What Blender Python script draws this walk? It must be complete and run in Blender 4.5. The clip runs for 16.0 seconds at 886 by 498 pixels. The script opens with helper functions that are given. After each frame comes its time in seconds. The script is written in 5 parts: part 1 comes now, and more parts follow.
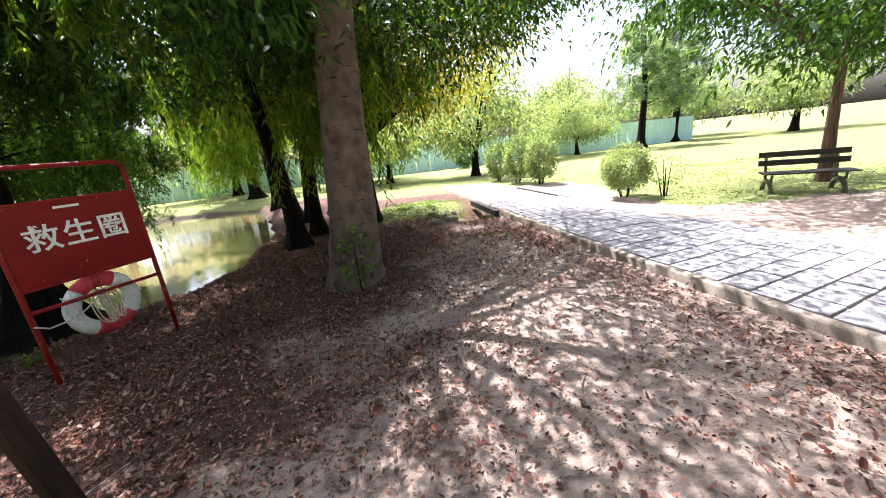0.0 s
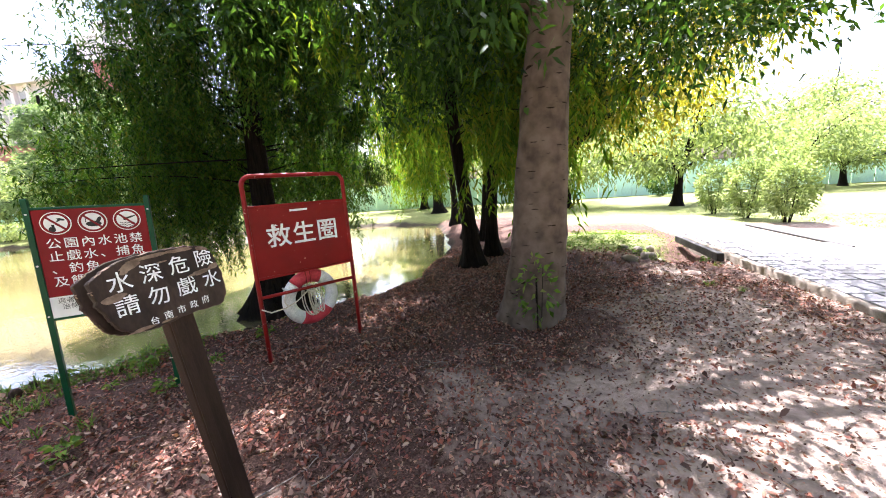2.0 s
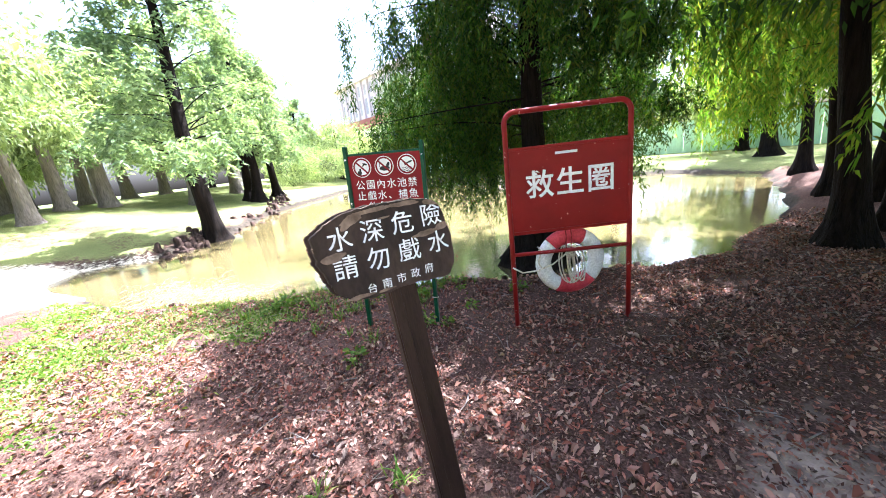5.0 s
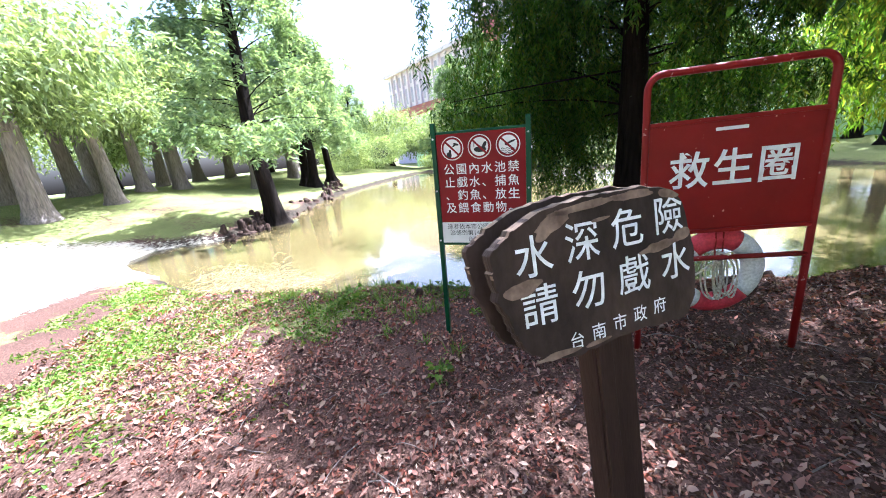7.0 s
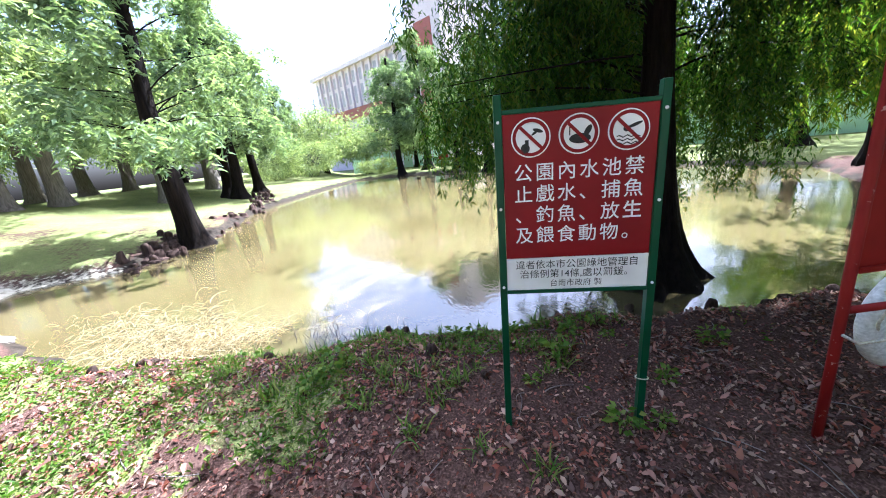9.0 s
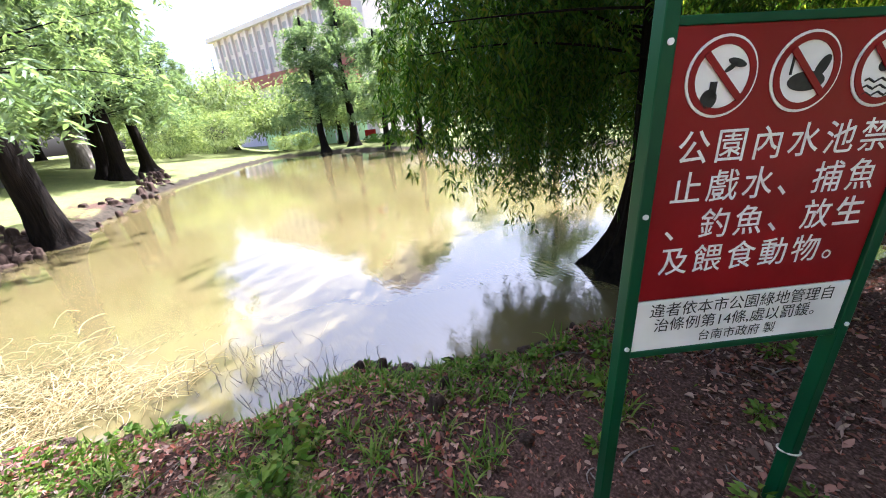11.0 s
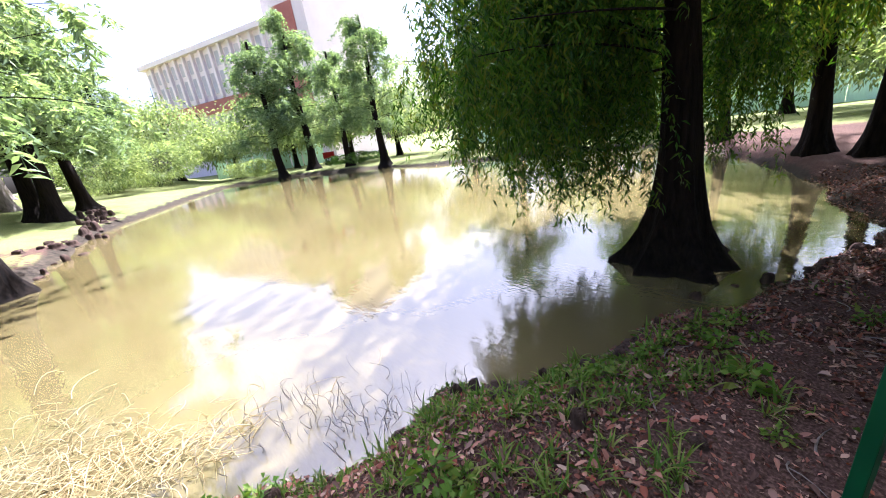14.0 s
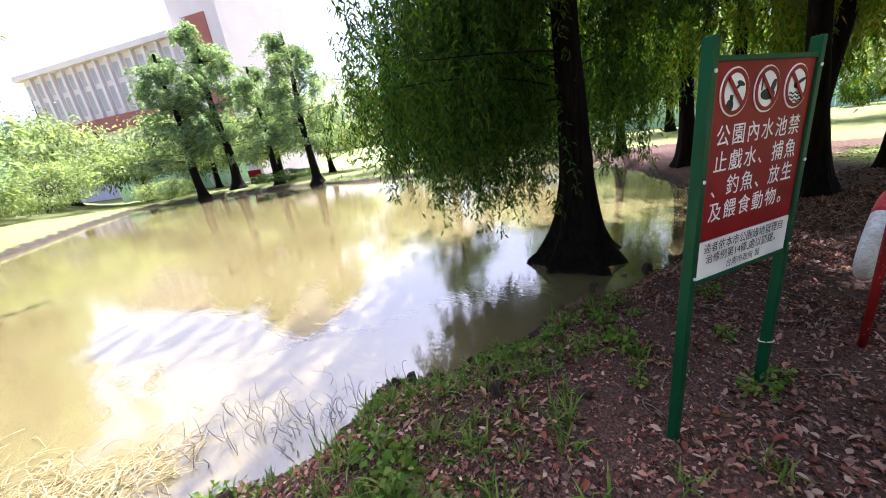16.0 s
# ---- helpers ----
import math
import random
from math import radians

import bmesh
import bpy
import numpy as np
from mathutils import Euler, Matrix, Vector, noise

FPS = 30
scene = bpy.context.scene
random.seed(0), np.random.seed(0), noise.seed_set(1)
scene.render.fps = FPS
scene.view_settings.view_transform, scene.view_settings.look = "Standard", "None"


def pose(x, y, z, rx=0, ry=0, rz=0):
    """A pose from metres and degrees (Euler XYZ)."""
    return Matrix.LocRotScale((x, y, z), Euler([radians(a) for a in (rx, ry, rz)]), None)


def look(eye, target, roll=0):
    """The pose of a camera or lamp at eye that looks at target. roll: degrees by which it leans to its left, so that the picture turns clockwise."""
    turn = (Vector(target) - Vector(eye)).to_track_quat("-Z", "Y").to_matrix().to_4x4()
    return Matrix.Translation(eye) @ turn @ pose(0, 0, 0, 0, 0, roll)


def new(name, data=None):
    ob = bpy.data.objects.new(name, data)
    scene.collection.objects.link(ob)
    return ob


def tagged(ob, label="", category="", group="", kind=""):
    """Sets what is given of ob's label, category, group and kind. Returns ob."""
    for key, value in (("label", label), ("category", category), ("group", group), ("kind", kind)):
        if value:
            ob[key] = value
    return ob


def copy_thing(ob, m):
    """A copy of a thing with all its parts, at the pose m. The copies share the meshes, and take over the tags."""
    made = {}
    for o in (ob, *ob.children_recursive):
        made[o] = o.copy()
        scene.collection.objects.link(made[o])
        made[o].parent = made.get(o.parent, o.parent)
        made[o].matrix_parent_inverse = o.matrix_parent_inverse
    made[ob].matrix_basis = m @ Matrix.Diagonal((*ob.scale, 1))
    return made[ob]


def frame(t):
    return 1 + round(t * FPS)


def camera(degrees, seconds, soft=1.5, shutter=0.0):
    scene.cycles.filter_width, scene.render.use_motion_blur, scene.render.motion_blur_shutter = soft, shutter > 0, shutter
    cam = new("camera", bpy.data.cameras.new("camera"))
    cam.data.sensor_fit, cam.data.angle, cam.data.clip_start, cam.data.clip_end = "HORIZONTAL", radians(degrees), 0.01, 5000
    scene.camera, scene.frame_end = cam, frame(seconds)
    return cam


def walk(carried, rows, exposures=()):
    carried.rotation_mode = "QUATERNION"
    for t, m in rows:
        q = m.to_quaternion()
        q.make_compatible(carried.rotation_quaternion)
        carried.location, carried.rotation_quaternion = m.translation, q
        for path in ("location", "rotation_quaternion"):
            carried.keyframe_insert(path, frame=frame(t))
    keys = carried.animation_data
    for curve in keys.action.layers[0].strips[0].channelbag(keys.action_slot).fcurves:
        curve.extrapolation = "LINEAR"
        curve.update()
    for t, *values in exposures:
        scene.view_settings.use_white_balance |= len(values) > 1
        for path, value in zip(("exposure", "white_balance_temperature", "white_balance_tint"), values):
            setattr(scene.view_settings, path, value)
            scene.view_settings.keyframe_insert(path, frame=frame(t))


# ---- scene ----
cam = camera(102.6, 16.0, 1.0)
PATH = [
    (0, (1.722, 1.133, 1.848), (1.527, 3.047, 1.301), -6.3),
    (0.5, (1.591, 1.226, 1.845), (1.315, 3.139, 1.334), -3.9),
    (1, (1.409, 1.292, 1.838), (0.826, 3.156, 1.409), -4.8),
    (1.5, (1.278, 1.441, 1.792), (0.634, 3.278, 1.333), -5.1),
    (2, (1.259, 1.709, 1.831), (0.221, 3.382, 1.483), -4.3),
    (2.5, (1.178, 1.942, 1.771), (-0.106, 3.407, 1.319), -4.3),
    (3, (0.927, 2.04, 1.777), (-0.466, 3.378, 1.258), -6.3),
    (3.5, (0.798, 2.114, 1.774), (-0.704, 3.318, 1.231), -6.2),
    (4, (0.764, 2.204, 1.749), (-0.915, 3.144, 1.202), -8.4),
    (4.7, (0.633, 2.297, 1.769), (-1.208, 2.896, 1.269), -7.9),
    (6.8, (-0.004, 2.011, 1.762), (-1.904, 2.351, 1.238), -5.6),
    (7, (-0.122, 1.973, 1.755), (-2.03, 2.25, 1.223), -6.5),
    (7.5, (-0.393, 1.845, 1.814), (-2.328, 2.001, 1.332), -4.9),
    (8, (-0.739, 1.662, 1.778), (-2.675, 1.975, 1.386), -5.8),
    (8.5, (-1.143, 1.512, 1.789), (-3.024, 1.982, 1.297), -7.9),
    (9, (-1.59, 1.516, 1.759), (-3.415, 2.133, 1.22), -6.9),
    (9.2, (-1.726, 1.509, 1.757), (-3.507, 2.233, 1.205), -4.7),
    (11.3, (-2.808, 1.43, 1.733), (-4.411, 2.399, 1.032), -6.3),
    (11.5, (-2.846, 1.414, 1.733), (-4.433, 2.411, 1.033), -6.3),
    (12, (-2.971, 1.279, 1.719), (-4.469, 2.424, 1.052), -4.7),
    (12.5, (-3.072, 1.07, 1.766), (-4.599, 2.22, 1.178), -7.2),
    (13, (-3.185, 1.0, 1.728), (-4.767, 2.051, 1.103), -5.4),
    (13.5, (-3.332, 0.929, 1.74), (-4.92, 2.021, 1.202), -7.9),
    (14, (-3.437, 0.748, 1.714), (-4.943, 1.903, 1.083), -8.5),
    (14.5, (-3.422, 0.602, 1.747), (-4.947, 1.756, 1.162), -6.5),
    (15, (-3.259, 0.585, 1.744), (-4.71, 1.8, 1.097), -5.1),
    (15.5, (-3.131, 0.591, 1.764), (-4.551, 1.865, 1.162), -8.1),
    (16, (-3.118, 0.553, 1.767), (-4.396, 1.968, 1.163), -8.7),
]
EXPOSURES = [(t, stops + (0.48 if t < 2 else 0.65 if t < 7 else 0.42 if t < 11 else 0.27), warm - 120, tint + 5) for t, stops, warm, tint in ((0, 2.05, 5850, 13), (1.5, 2.35, 5850, 14), (2.5, 2.75, 5700, 16), (3.5, 2.85, 5600, 16), (4.7, 2.8, 5400, 12), (7, 2.55, 5200, 13), (8, 2.35, 5200, 11), (9, 2.28, 5100, 12), (11.5, 2.3, 5500, 14), (12.5, 2.35, 5450, 16), (14.5, 2.22, 5450, 17), (16, 2.2, 5500, 17))]
walk(cam, [(t, look(eye, target, roll)) for t, eye, target, roll in PATH], EXPOSURES)

# ---- world, sun, exposure ----
SUN = Vector((-0.22, 0.42, 0.88)).normalized()
world = bpy.data.worlds.new("sky")
scene.world = world
world.use_nodes = True
wn = world.node_tree
sky = wn.nodes.new("ShaderNodeTexSky")
sky.sky_type = "NISHITA"
sky.sun_disc = False
sky.sun_elevation = math.asin(SUN.z)
sky.sun_rotation = math.atan2(SUN.x, SUN.y)
sky.dust_density = 7.0
wn.nodes["Background"].inputs[1].default_value = 0.095
wn.links.new(sky.outputs[0], wn.nodes["Background"].inputs[0])
sun = new("sun", bpy.data.lights.new("sun", "SUN"))
sun.data.energy, sun.data.angle, sun.data.color = 5.0, radians(0.6), (1.0, 0.95, 0.86)
sun.matrix_world = look((0, 0, 40), Vector((0, 0, 40)) - SUN)


# ---- materials ----
def shader(name):
    m = bpy.data.materials.new(name)
    m.use_nodes = True
    nt = m.node_tree
    b = nt.nodes["Principled BSDF"]
    b.inputs["Specular IOR Level"].default_value = 0.22
    return m, nt, b


def noise_node(nt, scale, detail=4.0, stretch=(1, 1, 1), coords="Object"):
    tc = nt.nodes.new("ShaderNodeTexCoord")
    mp = nt.nodes.new("ShaderNodeMapping")
    mp.inputs["Scale"].default_value = stretch
    n = nt.nodes.new("ShaderNodeTexNoise")
    n.inputs["Scale"].default_value, n.inputs["Detail"].default_value = scale, detail
    nt.links.new(tc.outputs[coords], mp.inputs[0])
    nt.links.new(mp.outputs[0], n.inputs["Vector"])
    return n


def ramp(nt, source, stops):
    r = nt.nodes.new("ShaderNodeValToRGB")
    e = r.color_ramp.elements
    while len(e) < len(stops):
        e.new(0.5)
    for el, (p, c) in zip(e, stops):
        el.position, el.color = p, (*c, 1)
    nt.links.new(source, r.inputs[0])
    return r


def mix(nt, fac, a, b, kind="MIX"):
    n = nt.nodes.new("ShaderNodeMix")
    n.data_type, n.blend_type = "RGBA", kind
    for sock, v in ((n.inputs[0], fac), (n.inputs[6], a), (n.inputs[7], b)):
        if isinstance(v, (int, float)):
            sock.default_value = v
        elif isinstance(v, tuple):
            sock.default_value = (*v, 1)
        else:
            nt.links.new(v, sock)
    return n.outputs[2]


def bump(nt, height, strength, distance, bsdf):
    b = nt.nodes.new("ShaderNodeBump")
    b.inputs["Strength"].default_value, b.inputs["Distance"].default_value = strength, distance
    nt.links.new(height, b.inputs["Height"])
    nt.links.new(b.outputs[0], bsdf.inputs["Normal"])


def surface(name, dark, light, scale=6.0, rough=0.8, relief=0.4, depth=0.01, stretch=(1, 1, 1), fine=60.0, metal=0.0):
    """A two-scale mottled surface with fine relief."""
    m, nt, b = shader(name)
    big, small = noise_node(nt, scale, 5, stretch), noise_node(nt, fine, 3, stretch)
    r = ramp(nt, big.outputs[0], [(0.3, dark), (0.7, light)])
    s = ramp(nt, small.outputs[0], [(0.3, (0.72, 0.72, 0.72)), (0.7, (1.12, 1.12, 1.12))])
    nt.links.new(mix(nt, 1.0, r.outputs[0], s.outputs[0], "MULTIPLY"), b.inputs["Base Color"])
    b.inputs["Roughness"].default_value, b.inputs["Metallic"].default_value = rough, metal
    b.inputs["Specular IOR Level"].default_value = 0.2
    h = mix(nt, 0.5, big.outputs[0], small.outputs[0])
    bump(nt, h, relief, depth, b)
    return m


def leaf_material(name, colours, rough=0.45, through_light=0.45):
    """Leaves that let light through, each of its own tint."""
    m, nt, b = shader(name)
    g = nt.nodes.new("ShaderNodeNewGeometry")
    r = ramp(nt, g.outputs["Random Per Island"], [(i / max(1, len(colours) - 1), c) for i, c in enumerate(colours)])
    n = noise_node(nt, 0.7, 3)
    v = ramp(nt, n.outputs[0], [(0.3, (0.75, 0.8, 0.75)), (0.7, (1.2, 1.15, 1.0))])
    col = mix(nt, 1.0, r.outputs[0], v.outputs[0], "MULTIPLY")
    nt.links.new(col, b.inputs["Base Color"])
    b.inputs["Roughness"].default_value, b.inputs["Specular IOR Level"].default_value = rough, 0.12
    t = nt.nodes.new("ShaderNodeBsdfTranslucent")
    warm = mix(nt, 1.0, col, (1.45, 1.45, 0.65), "MULTIPLY")
    nt.links.new(warm, t.inputs[0])
    mx = nt.nodes.new("ShaderNodeMixShader")
    mx.inputs[0].default_value = through_light
    nt.links.new(b.outputs[0], mx.inputs[1])
    nt.links.new(t.outputs[0], mx.inputs[2])
    nt.links.new(mx.outputs[0], nt.nodes["Material Output"].inputs[0])
    return m


def ground_material():
    m, nt, b = shader("park_soil")
    at = nt.nodes.new("ShaderNodeAttribute")
    at.attribute_name = "cover"
    sep = nt.nodes.new("ShaderNodeSeparateColor")
    nt.links.new(at.outputs["Color"], sep.inputs[0])
    big, mid, fine = noise_node(nt, 0.9, 6), noise_node(nt, 9, 6), noise_node(nt, 70, 4)
    dirt = ramp(nt, mid.outputs[0], [(0.25, (0.12, 0.087, 0.068)), (0.5, (0.24, 0.183, 0.148)), (0.75, (0.35, 0.28, 0.235))]).outputs[0]
    litter = ramp(nt, fine.outputs[0], [(0.3, (0.025, 0.014, 0.01)), (0.5, (0.065, 0.036, 0.027)), (0.7, (0.14, 0.085, 0.066))]).outputs[0]
    grass = ramp(nt, fine.outputs[0], [(0.3, (0.055, 0.075, 0.02)), (0.55, (0.15, 0.17, 0.055)), (0.72, (0.3, 0.27, 0.14))]).outputs[0]
    mud = ramp(nt, mid.outputs[0], [(0.3, (0.014, 0.011, 0.008)), (0.7, (0.05, 0.04, 0.028))]).outputs[0]
    # Blown-out sunlight on bare ground is put into this pale colour.
    sunlit_sand = ramp(nt, mid.outputs[0], [(0.3, (0.4, 0.36, 0.27)), (0.7, (0.55, 0.5, 0.4))]).outputs[0]

    def edge(sock):
        ad = nt.nodes.new("ShaderNodeMath")
        ad.operation = "ADD"
        nt.links.new(sock, ad.inputs[0])
        sc = nt.nodes.new("ShaderNodeMath")
        sc.operation = "MULTIPLY_ADD"
        nt.links.new(mid.outputs[0], sc.inputs[0])
        sc.inputs[1].default_value, sc.inputs[2].default_value = 0.9, -0.45
        nt.links.new(sc.outputs[0], ad.inputs[1])
        return ramp(nt, ad.outputs[0], [(0.38, (0, 0, 0)), (0.62, (1, 1, 1))]).outputs[0]

    c = mix(nt, edge(sep.outputs[1]), dirt, litter)
    c = mix(nt, edge(sep.outputs[0]), c, grass)
    c = mix(nt, edge(sep.outputs[2]), c, mud)
    c = mix(nt, edge(at.outputs["Alpha"]), c, sunlit_sand)
    v = ramp(nt, big.outputs[0], [(0.3, (0.8, 0.8, 0.8)), (0.7, (1.15, 1.13, 1.1))])
    nt.links.new(mix(nt, 1.0, c, v.outputs[0], "MULTIPLY"), b.inputs["Base Color"])
    b.inputs["Roughness"].default_value, b.inputs["Specular IOR Level"].default_value = 0.9, 0.08
    bump(nt, mix(nt, 0.6, mid.outputs[0], fine.outputs[0]), 0.7, 0.03, b)
    return m


def water_material():
    m, nt, b = shader("muddy_pond_water")
    n = noise_node(nt, 0.35, 4)
    r = ramp(nt, n.outputs[0], [(0.3, (0.09, 0.07, 0.027)), (0.7, (0.12, 0.096, 0.042))])
    nt.links.new(r.outputs[0], b.inputs["Base Color"])
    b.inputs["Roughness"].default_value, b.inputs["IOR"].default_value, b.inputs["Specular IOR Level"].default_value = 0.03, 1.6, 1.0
    w = noise_node(nt, 2.2, 3, (1, 1, 1))
    w2 = noise_node(nt, 11, 2, (0.8, 1.7, 1))
    bump(nt, mix(nt, 0.35, w.outputs[0], w2.outputs[0]), 0.09, 0.05, b)
    return m


def sign_paint(name, base, chips, amount=0.68, rough=0.35):
    """Sun-bleached enamel with rubbed and chipped places."""
    m, nt, b = shader(name)
    n1, n2 = noise_node(nt, 3, 4), noise_node(nt, 28, 5)
    v = ramp(nt, n1.outputs[0], [(0.3, tuple(c * 0.8 for c in base)), (0.7, tuple(min(1, c * 1.15) for c in base))])
    k = ramp(nt, n2.outputs[0], [(amount, (0, 0, 0)), (amount + 0.03, (1, 1, 1))])
    nt.links.new(mix(nt, k.outputs[0], v.outputs[0], chips), b.inputs["Base Color"])
    b.inputs["Roughness"].default_value, b.inputs["Specular IOR Level"].default_value = rough, 0.2
    bump(nt, n2.outputs[0], 0.12, 0.004, b)
    return m


def trunk_material(name, dark, light, scars):
    """Bark: upright fissures, or pale skin with cross-wise scars."""
    m, nt, b = shader(name)
    if scars:
        n1, n2 = noise_node(nt, 5, 5), noise_node(nt, 4.2, 2, (1.0, 1.0, 6.5))
        v = ramp(nt, n1.outputs[0], [(0.3, dark), (0.65, light)])
        k = ramp(nt, n2.outputs[0], [(0.3, (0.16, 0.13, 0.11)), (0.335, (1, 1, 1))])
        nt.links.new(mix(nt, 1.0, v.outputs[0], k.outputs[0], "MULTIPLY"), b.inputs["Base Color"])
        bump(nt, mix(nt, 0.5, n1.outputs[0], k.outputs[0]), 0.6, 0.03, b)
    else:
        n1, n2 = noise_node(nt, 7, 6, (3, 3, 0.35)), noise_node(nt, 40, 4, (2, 2, 0.4))
        v = ramp(nt, n1.outputs[0], [(0.3, dark), (0.7, light)])
        nt.links.new(v.outputs[0], b.inputs["Base Color"])
        bump(nt, mix(nt, 0.35, n1.outputs[0], n2.outputs[0]), 0.9, 0.05, b)
    b.inputs["Roughness"].default_value, b.inputs["Specular IOR Level"].default_value = 0.9, 0.08
    return m


M = dict(
    soil=ground_material(),
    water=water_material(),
    paving=surface("grey_paver", (0.19, 0.18, 0.185), (0.29, 0.275, 0.28), 2.0, 0.85, 0.3, 0.004),
    concrete=surface("old_concrete", (0.15, 0.12, 0.09), (0.3, 0.25, 0.2), 4.0, 0.9, 0.5, 0.01),
    darkstrip=surface("dark_edge_strip", (0.02, 0.018, 0.016), (0.05, 0.045, 0.04), 8, 0.7),
    red=sign_paint("red_enamel", (0.19, 0.004, 0.003), (0.55, 0.25, 0.17), 0.715, 0.5),
    redpipe=sign_paint("worn_red_pipe", (0.19, 0.008, 0.007), (0.36, 0.2, 0.16), 0.67, 0.5),
    red2=sign_paint("dark_red_print", (0.19, 0.003, 0.006), (0.22, 0.008, 0.01), 0.8, 0.4),
    white=sign_paint("white_print", (0.78, 0.78, 0.78), (0.6, 0.55, 0.5), 0.74),
    black=surface("black_print", (0.02, 0.02, 0.02), (0.03, 0.03, 0.03), 20, 0.5, 0.05),
    green=sign_paint("green_enamel", (0.004, 0.055, 0.022), (0.02, 0.04, 0.022), 0.72),
    plaque=surface("weathered_brown_plaque", (0.016, 0.011, 0.009), (0.066, 0.042, 0.031), 5, 0.75, 0.7, 0.012, (1, 0.5, 3.0), 45),
    plaque_edge=surface("pale_chipped_plaque_edge", (0.1, 0.065, 0.045), (0.3, 0.21, 0.15), 14, 0.8, 0.6, 0.01),
    # Black stands for the shade in the gap between the sign's boards.
    plaque_core=surface("gap_shade_core", (0.008, 0.007, 0.006), (0.02, 0.018, 0.016), 9, 0.8),
    post=surface("brown_painted_post", (0.02, 0.011, 0.008), (0.042, 0.023, 0.017), 5, 0.6, 0.4, 0.006, (3, 3, 0.4)),
    rope=surface("pale_rope", (0.5, 0.45, 0.36), (0.65, 0.6, 0.5), 60, 0.9, 0.6, 0.004),
    buoy_white=surface("buoy_white", (0.6, 0.6, 0.6), (0.78, 0.78, 0.78), 8, 0.5, 0.15, 0.003),
    buoy_red=surface("buoy_red", (0.42, 0.03, 0.045), (0.6, 0.07, 0.09), 8, 0.5, 0.15, 0.003),
    # Near-black: the shade on backlit cypress trunks is put into the bark colour.
    bark_dark=trunk_material("shade_dark_bark", (0.003, 0.0025, 0.002), (0.016, 0.011, 0.008), False),
    bark_pale=trunk_material("pale_scarred_bark", (0.06, 0.041, 0.033), (0.155, 0.115, 0.092), True),
    bark_grey=trunk_material("grey_bark", (0.12, 0.1, 0.09), (0.26, 0.22, 0.19), False),
    knee=trunk_material("brown_knee_bark", (0.02, 0.013, 0.01), (0.085, 0.055, 0.042), False),
    bark_brown=trunk_material("brown_bark", (0.07, 0.04, 0.028), (0.17, 0.105, 0.075), False),
    # One foliage, two copies: shade coloured into the first, sun into the second.
    cypress=leaf_material("shaded_cypress_needles", [(0.01, 0.03, 0.004), (0.024, 0.066, 0.006), (0.055, 0.118, 0.009), (0.085, 0.095, 0.012)], 0.45, 0.42),
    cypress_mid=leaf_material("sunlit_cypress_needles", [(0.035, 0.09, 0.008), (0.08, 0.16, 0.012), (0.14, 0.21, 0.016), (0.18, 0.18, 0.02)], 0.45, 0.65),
    # Needles of the far cypresses: glare and haze are put into the paler colour.
    cypress_far=leaf_material("overlit_cypress_needles", [(0.1, 0.15, 0.08), (0.16, 0.22, 0.13), (0.24, 0.31, 0.19)]),
    leaf=leaf_material("broad_leaves", [(0.015, 0.036, 0.008), (0.03, 0.065, 0.012), (0.05, 0.1, 0.015)]),
    # Overexposed daylight on the lawn foliage is put into these pale greens.
    leaf_light=leaf_material("overlit_leaves", [(0.11, 0.15, 0.07), (0.2, 0.25, 0.125), (0.3, 0.35, 0.2)]),
    leaf_yellow=leaf_material("yellowing_leaves", [(0.1, 0.14, 0.02), (0.19, 0.19, 0.02), (0.3, 0.24, 0.02), (0.12, 0.16, 0.03)]),
    blade=leaf_material("grass_blades", [(0.045, 0.09, 0.012), (0.08, 0.155, 0.022), (0.13, 0.2, 0.035), (0.17, 0.19, 0.05)], 0.5, 0.35),
    litter=leaf_material("fallen_leaves", [(0.025, 0.012, 0.009), (0.17, 0.06, 0.045), (0.33, 0.17, 0.14), (0.045, 0.02, 0.016), (0.24, 0.075, 0.05), (0.36, 0.25, 0.21), (0.16, 0.1, 0.088), (0.03, 0.015, 0.012)], 0.55, 0.12),
    straw=leaf_material("dry_reeds", [(0.22, 0.16, 0.08), (0.36, 0.28, 0.15), (0.5, 0.42, 0.26)], 0.6, 0.2),
    hoarding=surface("pale_green_hoarding", (0.6, 0.82, 0.73), (0.66, 0.87, 0.79), 0.8, 0.5, 0.1, 0.003),
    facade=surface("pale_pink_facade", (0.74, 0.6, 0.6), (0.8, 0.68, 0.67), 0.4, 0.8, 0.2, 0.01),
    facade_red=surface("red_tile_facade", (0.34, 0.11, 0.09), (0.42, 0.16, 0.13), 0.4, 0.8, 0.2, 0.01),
    # Distance haze is put into the window colour, so the panes are pale.
    glass=surface("haze_washed_glass", (0.42, 0.36, 0.37), (0.52, 0.46, 0.47), 0.3, 0.15, 0.0, 0.001),
    bench_wood=surface("dark_bench_slat", (0.02, 0.018, 0.016), (0.06, 0.05, 0.042), 6, 0.6, 0.4, 0.005, (0.3, 3, 3)),
    bench_stone=surface("mossy_bench_leg", (0.07, 0.085, 0.04), (0.18, 0.17, 0.12), 8, 0.9, 0.5, 0.01),
)


# ---- building blocks ----
def obj(name, me, material, parent=None, label=""):
    if material:
        me.materials.append(material)
    o = new(name, me)
    if parent:
        o.parent = parent
    if label:
        o["label"] = label
    return o


def part(name, bm, material, parent=None, label="", smooth=False):
    me = bpy.data.meshes.new(name)
    bm.to_mesh(me)
    bm.free()
    if smooth:
        me.polygons.foreach_set("use_smooth", [True] * len(me.polygons))
    return obj(name, me, material, parent, label)


